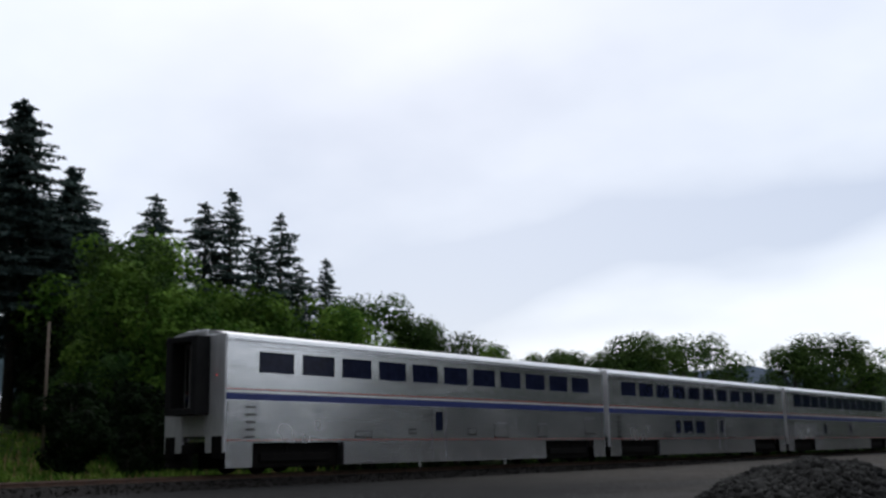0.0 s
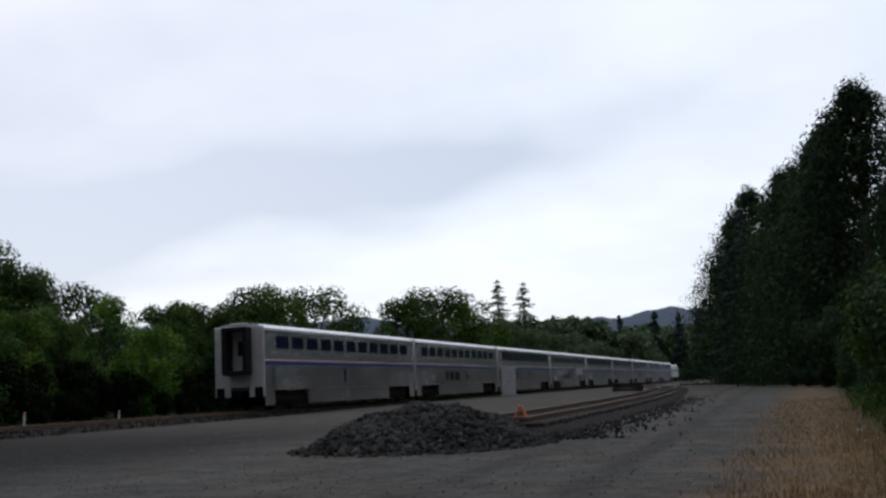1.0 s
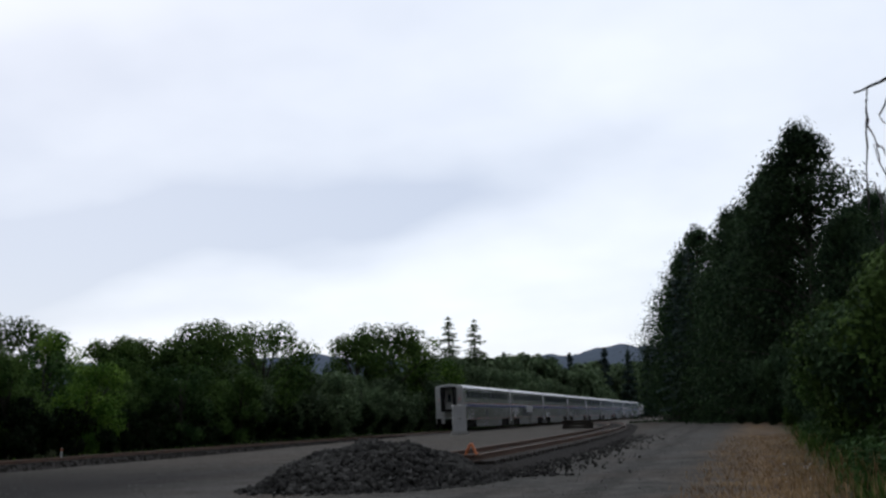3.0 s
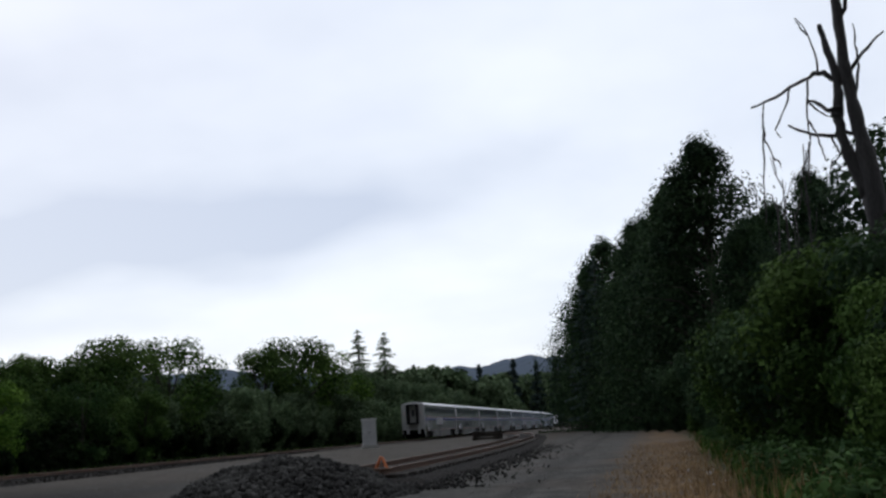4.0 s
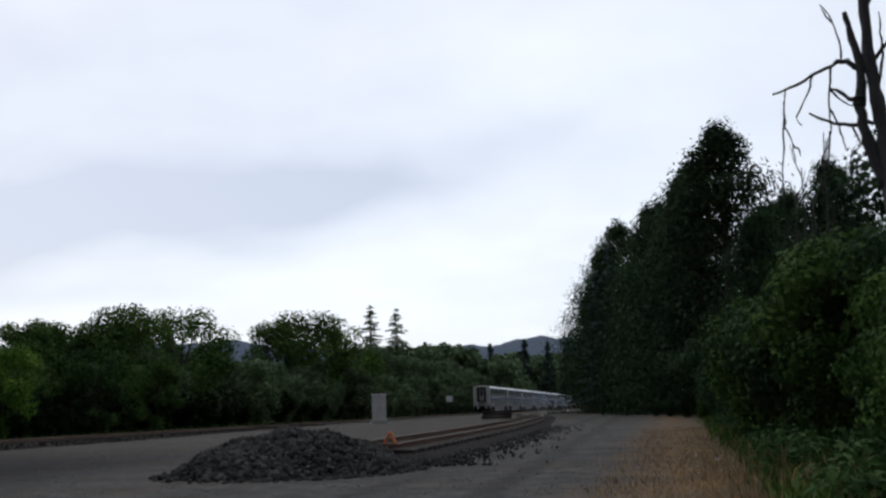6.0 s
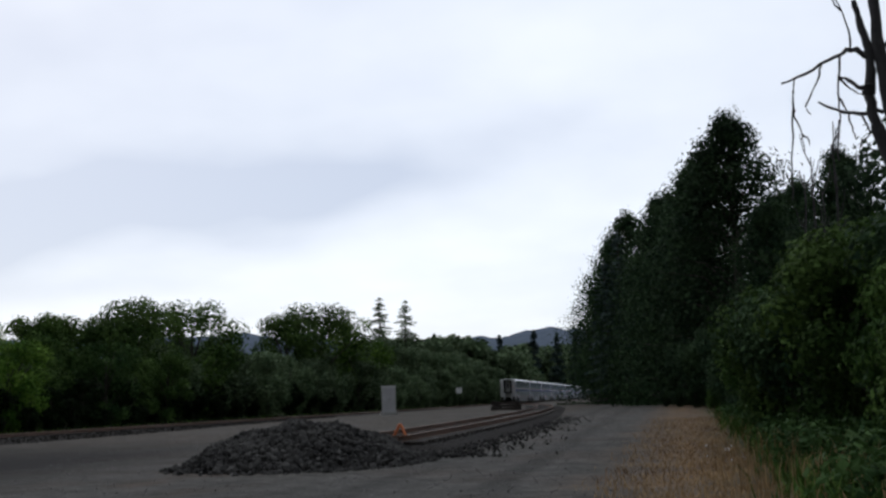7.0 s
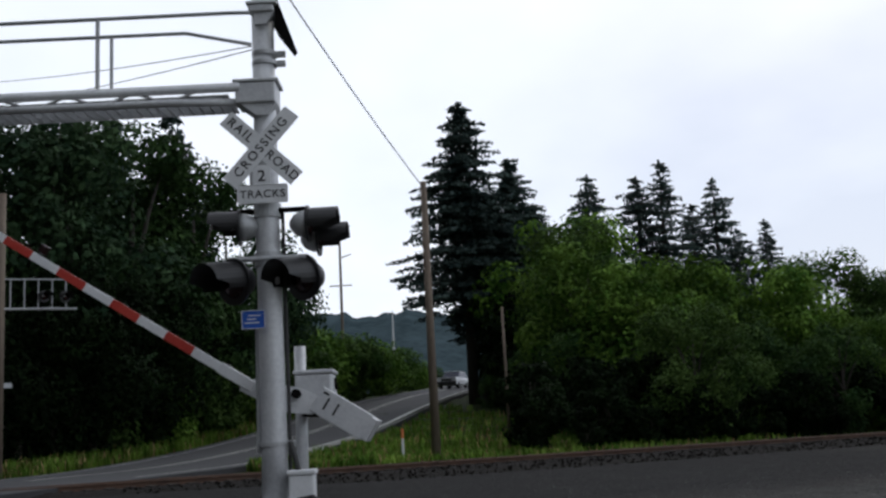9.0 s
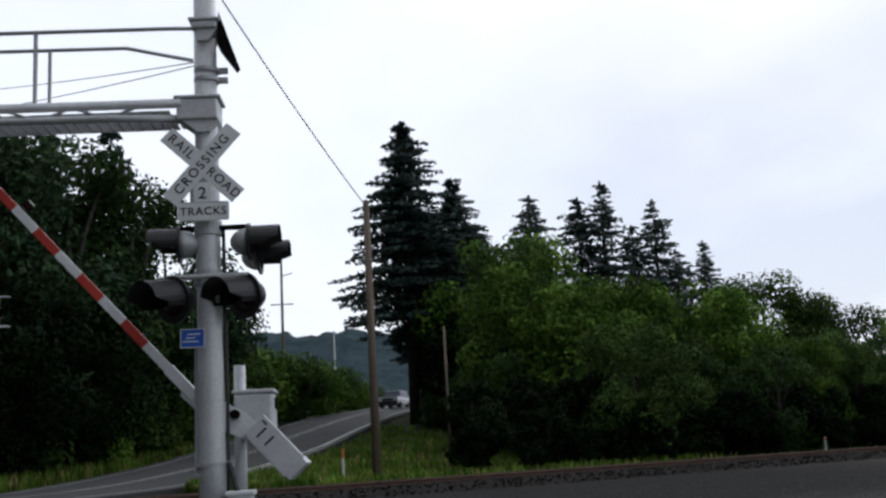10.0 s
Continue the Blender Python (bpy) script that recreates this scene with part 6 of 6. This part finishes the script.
    p3 = part("tracks_plate", box(-0.35, 0.28, SIGN_Y - 0.008, SIGN_Y + 0.004, 4.12, 4.36, 0.02), M["sign_white"], s, "white plate with black lettering")
    text_part("TRACKS", 0.142, upright(-0.035, SIGN_Y - 0.012, 4.235), M["black"], p3, 1.12)
    part("sign_bracket", box(-0.2, 0.05, SIGN_Y + 0.015, -0.12, 4.2, 4.9, 0.01), M["galvanised"], s)
    # lamp crossarms
    up = part("lamp_crossarm", tube([(-0.5, -0.05, 4.06), (0.5, -0.05, 4.06)], 0.035, 10), M["under"], s, "dark pipe crossarm")
    lo = part("lamp_crossarm", tube([(-0.5, -0.16, 3.42), (0.5, -0.16, 3.42)], 0.035, 10), M["galvanised"], s, "pipe crossarm")
    for z in (4.06, 3.42):
        part("collar", tube([(-0.02, 0, z - 0.09), (-0.02, 0, z + 0.09)], 0.175, 18), M["galvanised"], s)
    flasher(s, 0.50, -0.06, 3.86, 88, 0, "galvanised")
    flasher(s, 0.58, 0.34, 3.74, 88, 0, "galvanised")
    flasher(s, -0.36, -0.06, 3.86, -88, 0, "galvanised")
    flasher(s, 0.42, -0.08, 3.17, -38, 8, size=1.32)
    flasher(s, -0.40, -0.30, 3.12, -38, 8, size=1.32)
    for x, z0 in ((0.44, 4.06), (-0.46, 4.06), (0.36, 3.42), (-0.52, 3.42)):
        part("lamp_hanger", tube([(x, -0.02 if z0 > 4 else -0.18, z0), (x, 0.0 if z0 > 4 else -0.16, z0 - 0.22)], 0.03, 8), M["galvanised"], s)
    # blue notice
    bs = part("notice_plate", box(-0.335, -0.045, -0.20, -0.188, 2.53, 2.765, 0.008), M["sign_blue"], s, "blue emergency notice plate")
    bm = bmesh.new()
    for x0, x1, z0, z1 in ((-0.335, -0.045, 2.755, 2.765), (-0.335, -0.045, 2.53, 2.54), (-0.335, -0.325, 2.54, 2.755), (-0.055, -0.045, 2.54, 2.755)):
        add_box(bm, x0, x1, -0.204, -0.2, z0, z1)
    part("border", bm, M["sign_white"], bs)
    for k, (x0, x1) in enumerate(((-0.30, -0.12), (-0.27, -0.16), (-0.25, -0.10))):
        part("text_bar", box(x0, x1, -0.203, -0.2, 2.60 + 0.045 * k, 2.615 + 0.045 * k), M["sign_white"], bs)
    part("plate_bracket", box(-0.2, -0.13, -0.19, -0.13, 2.55, 2.72), M["galvanised"], s)
    # cable runs
    part("conduit", tube([(0.19, 0.02, 0.5), (0.185, 0.02, 2.0), (0.17, 0.0, 4.05)], 0.022, 8), M["wire"], s, "black cable up the mast")
    part("conduit", tube([(-0.19, 0.02, 1.0), (-0.18, 0.02, 2.6)], 0.028, 8), M["galvanised"], s)
    part("cable", tube([(0.2, -0.04, 1.12), (0.26, -0.1, 0.95), (0.30, -0.14, 0.8), (0.34, -0.16, 0.72)], 0.035, 8), M["wire"], s, "black flexible cable")
    j = part("junction_box", box(0.2, 0.5, -0.28, 0.0, 0.28, 0.72, 0.02), M["sign_white"], s, "white junction box")
    part("lid", box(0.18, 0.52, -0.30, 0.02, 0.72, 0.78, 0.015), M["sign_white"], j)
    part("cable", tube([(0.3, -0.28, 0.42), (0.5, -0.4, 0.46), (0.75, -0.4, 0.3), (0.95, -0.35, 0.02), (1.0, -0.3, -0.1)], 0.03, 8), M["wire"], s, "black flexible cable")


def build_gate():
    """The gate stands just behind the mast: post, mechanism case, and the turning arm with its counterweights."""
    g = thing("gate_machine", "grey crossing gate machine with a rising striped arm", "crossing gate", pose(MAST[0], MAST[1], 0, 0, 0, MAST_TURN) @ pose(0, 0.5, 0))
    part("post", tube([(0.27, 0, -0.2), (0.27, 0, 2.32)], 0.075, 14), M["alum"], g, smooth=True)
    part("foot", box(0.02, 0.52, -0.25, 0.25, -0.3, 0.2, 0.02), M["concrete"], g, "concrete foot")
    c = part("case", box(0.22, 0.70, -0.22, 0.30, 1.50, 1.95, 0.035), M["alum"], g, "grey mechanism case")
    part("case_lid", box(0.20, 0.72, -0.24, 0.32, 1.95, 2.0, 0.015), M["alum"], c)
    part("case_foot", box(0.30, 0.62, -0.16, 0.2, 1.42, 1.50, 0.01), M["under"], c)
    part("latch", box(0.705, 0.73, -0.02, 0.06, 1.75, 1.9, 0.008), M["under"], c)
    return g


def build_gate_arm(machine):
    """Red and white striped arm; its pivot is the origin, the arm points along local -x when down."""
    a = part("gate_arm", tube([(0.05, -0.42, 0), (0.05, 0.42, 0)], 0.06, 12), M["under"], machine, "red and white striped arm with grey counterweights, rising")
    for s in (-1, 1):
        part("support", extruded([(-0.62, -0.24), (-0.5, -0.10), (0.1, 0.10), (0.35, 0.12), (0.35, -0.12), (0.0, -0.28), (-0.6, -0.32)], -0.30 * s - 0.012, -0.30 * s + 0.012) if s > 0 else
             extruded([(-0.3, -0.22), (0.1, 0.10), (0.35, 0.12), (0.35, -0.12), (0.0, -0.28)], 0.38, 0.40), M["sign_white"], a, "white support plate")
    cw = part("counterweight", box(0.30, 1.02, -0.40, -0.30, -0.09, 0.25, 0.012), M["alum"], a, "grey counterweight plate")
    part("counterweight", box(0.98, 1.10, -0.40, 0.30, -0.07, 0.23, 0.012), M["alum"], a, "grey counterweight bar")
    for x in (0.44, 0.58):
        part("slot", box(x - 0.013, x + 0.013, -0.405, -0.39, 0.0, 0.16), M["black"], a)
    part("slot", box(0.34, 0.42, -0.405, -0.39, 0.18, 0.205), M["black"], a)
    part("socket", box(-0.95, -0.45, -0.36, -0.26, -0.27, -0.13, 0.01), M["sign_white"], a, "white arm socket")
    L = 0.407
    for k in range(18):
        x1 = -0.95 - L * k
        h = 0.058 - 0.0008 * k
        part("stripe_section", box(x1 - L, x1, -0.332, -0.288, -0.2 - h, -0.2 + h, 0.004), M["sign_white" if k == 0 or k % 2 == 0 else "sign_red"], a, "white band" if k % 2 == 0 else "red band")
    for x in (-3.7, -6.2):
        lamp = part("arm_lamp", box(x - 0.06, x + 0.06, -0.35, -0.27, -0.12, 0.0, 0.015), M["lens_off"], a, "small red arm lamp")
    return a


build_signal()
GATE_ARM = build_gate_arm(build_gate())
PIVOT = pose(0.22, 0, 1.73)


def build_far_signal():
    """The signal across the line, seen from behind."""
    p = at(-83.4, 45)
    s = thing("far_crossing_signal", "pale crossing signal with walkway across the line", "crossing signal", pose(p[0], p[1], p[2], 0, 0, 6))
    part("mast", tube([(0, 0, -0.2), (0, 0, 11.3)], [0.2, 0.16], 14), M["wood"], s, smooth=True)
    for z, r in ((6.62, 0.05), (7.80, 0.03)):
        part("chord", tube([(0, -0.15, z + 0.05), (0.7, 2.75, z + 0.05)], r, 8), M["galvanised"], s)
        part("chord", tube([(0, -0.15, z + 0.05), (-0.5, -3.2, z - 0.05)], r, 8), M["galvanised"], s)
    for k in range(6):
        u = k / 5
        part("rail_post", tube([(0.6 * u, -0.15 + 2.5 * u, 6.6), (0.6 * u, -0.15 + 2.5 * u, 7.86)], 0.03, 6), M["galvanised"], s)
    flasher(s, 0.6, 1.5, 7.15, 100)
    flasher(s, 0.7, 2.3, 7.15, 100)
    part("crossbuck_back", box(-0.02, 0.0, -0.5, 0.5, 3.6, 3.8), M["galvanised"], s)


build_far_signal()


def build_car():
    """A pale estate car waiting on the road, facing the crossing."""
    p = at(-60.42, 101)
    i = min(range(141), key=lambda k: (ROAD_PTS[k] - Vector((p[0], p[1], ROAD_PTS[k].z))).length)
    q = ROAD_PTS[i - 1] - ROAD_PTS[i + 1]
    c = thing("car", "pale silver estate car waiting on the road", "car", pose(p[0], p[1], ROAD_PTS[i].z, math.degrees(math.atan2(q.z, math.hypot(q.x, q.y))) * 0, 0, math.degrees(math.atan2(q.y, q.x)) - 90))
    bm = extruded([(-0.92, 0.35), (0.92, 0.35), (0.94, 0.75), (0.88, 0.98), (-0.88, 0.98), (-0.94, 0.75)], -2.3, 2.3)
    part("body", bm, M["alum"], c, "pale silver bodywork", smooth=False)
    bm = bmesh.new()
    lo = [bm.verts.new(v) for v in ((-0.86, -2.2, 0.97), (0.86, -2.2, 0.97), (0.86, 1.1, 0.97), (-0.86, 1.1, 0.97))]
    hi = [bm.verts.new(v) for v in ((-0.68, -1.9, 1.55), (0.68, -1.9, 1.55), (0.68, 0.2, 1.55), (-0.68, 0.2, 1.55))]
    for k in range(4):
        bm.faces.new((lo[k], lo[(k + 1) % 4], hi[(k + 1) % 4], hi[k]))
    bm.faces.new(hi)
    part("windows", bm, M["window"], c, "dark glasshouse")
    part("roof", box(-0.70, 0.70, -1.95, 0.25, 1.54, 1.60, 0.02), M["sign_white"], c)
    for x in (-0.82, 0.82):
        for y in (-1.4, 1.4):
            bm = bmesh.new()
            bmesh.ops.create_cone(bm, cap_ends=True, segments=18, radius1=0.33, radius2=0.33, depth=0.22, matrix=Matrix.Translation((x, y, 0.33)) @ Matrix.Rotation(radians(90), 4, "Y"))
            part("wheel", bm, M["rubber"], c)
        part("headlight", box(x - 0.12, x + 0.06, 2.26, 2.32, 0.68, 0.85, 0.02), M["sign_white"], c)
    part("bumper", box(-0.9, 0.9, 2.28, 2.38, 0.35, 0.6, 0.03), M["black"], c)
    part("grille", box(-0.5, 0.5, 2.29, 2.33, 0.65, 0.85), M["black"], c)


build_car()


# ---- loose stones and ties, last ----
def build_small_stones():
    def yard(rng):
        y = 9 + 40 * rng.uniform() ** 1.8
        x = rng.uniform(-0.75, 0.06) * (y * 0.62 + 4)
        return x, y, 0.005
    scatter_stones("yard_gravel", 17, 4000, yard, 0.005, 0.024, M["pebble"], "loose gravel stones on the yard")

    def bed(rng):
        y = rng.uniform(6, 90)
        x = TRACK_X + rng.uniform(1.0, 3.3)
        return x, y, max(0.20 - 0.15 * max(x - TRACK_X - 1.7, 0), -0.02)
    scatter_stones("ballast_stones", 18, 3500, bed, 0.03, 0.07, M["ballast"], "loose ballast stones on the shoulder of the line")

    def spill(rng):
        y = 21 + 45 * rng.uniform() ** 1.6
        o = rng.uniform(-2.2, 2.9) if rng.uniform() < 0.7 else rng.normal(2.2, 0.9)
        return siding_x(y) + o, y, (0.13 if abs(o) < 1.5 and y > 24.3 else 0.02) + 0.01
    scatter_stones("spilt_ballast", 21, 5200, spill, 0.015, 0.065, M["rock"], "dark crushed rock spilt along the siding")

    def crossing(rng):
        a, d = radians(rng.uniform(-66, -34)), 13 + 15 * rng.uniform()
        return d * math.sin(a), d * math.cos(a), 0.0
    scatter_stones("crossing_gravel", 23, 2600, crossing, 0.006, 0.024, M["pebble"], "loose gravel between the yard and the line")

    def litter(rng):
        y = rng.uniform(17, 30)
        return 0.55 + 0.030 * y + rng.normal(0, 0.25), y, 0.02
    scatter_stones("pale_litter", 19, 9, litter, 0.02, 0.06, M["sign_white"], "pale scraps lying on the verge", "litter")


build_small_stones()


def build_ties():
    me = None
    line = bpy.data.objects["ballast_bed"]
    for k in range(150):
        y = -4 + 0.52 * k
        if me is None:
            t = part("tie", box(-1.3, 1.3, -0.115, 0.115, -0.16, 0.0, 0.01), M["tie"], line)
            me = t.data
        else:
            t = new("tie", me)
            t.parent = line
        t.location = (random.uniform(-0.03, 0.03), y, RAIL_Z - 0.168 + 0.05)
    bed = bpy.data.objects["siding_bed"]
    for k in range(110):
        y = 24.7 + 0.55 * k
        t = new("tie", me)
        t.parent = bed
        t.location = (siding_x(y) + random.uniform(-0.05, 0.05), y, RAIL_Z - 0.168 + 0.03)
        t.rotation_euler = (0, 0, 0.087 * (y - 26) / 71 + random.uniform(-0.02, 0.02))


build_ties()


# ---- what moves ----
# seconds and how far up the line the rear end of the train is
TRAIN_ROWS = [(0.0, 24.1), (0.5, 39.5), (1.0, 54.4), (2.5, 98.4), (4.5, 155.7), (5.5, 182.5), (7.3, 224.5), (10.0, 283.0)]
# seconds and degrees by which the gate arm is raised
GATE_ROWS = [(0.0, 2.0), (6.5, 2.5), (7.2, 7.0), (8.2, 21.0), (8.5, 25.0), (9.0, 33.0), (9.5, 40.0), (10.0, 48.0)]


def motions():
    for i, car in enumerate(TRAIN):
        walk(car, [(t, pose(TRACK_X, y + 26.15 * i, RAIL_Z)) for t, y in TRAIN_ROWS])
    walk(GATE_ARM, [(t, PIVOT @ pose(0, 0, 0, 0, a, 0)) for t, a in GATE_ROWS])


motions()
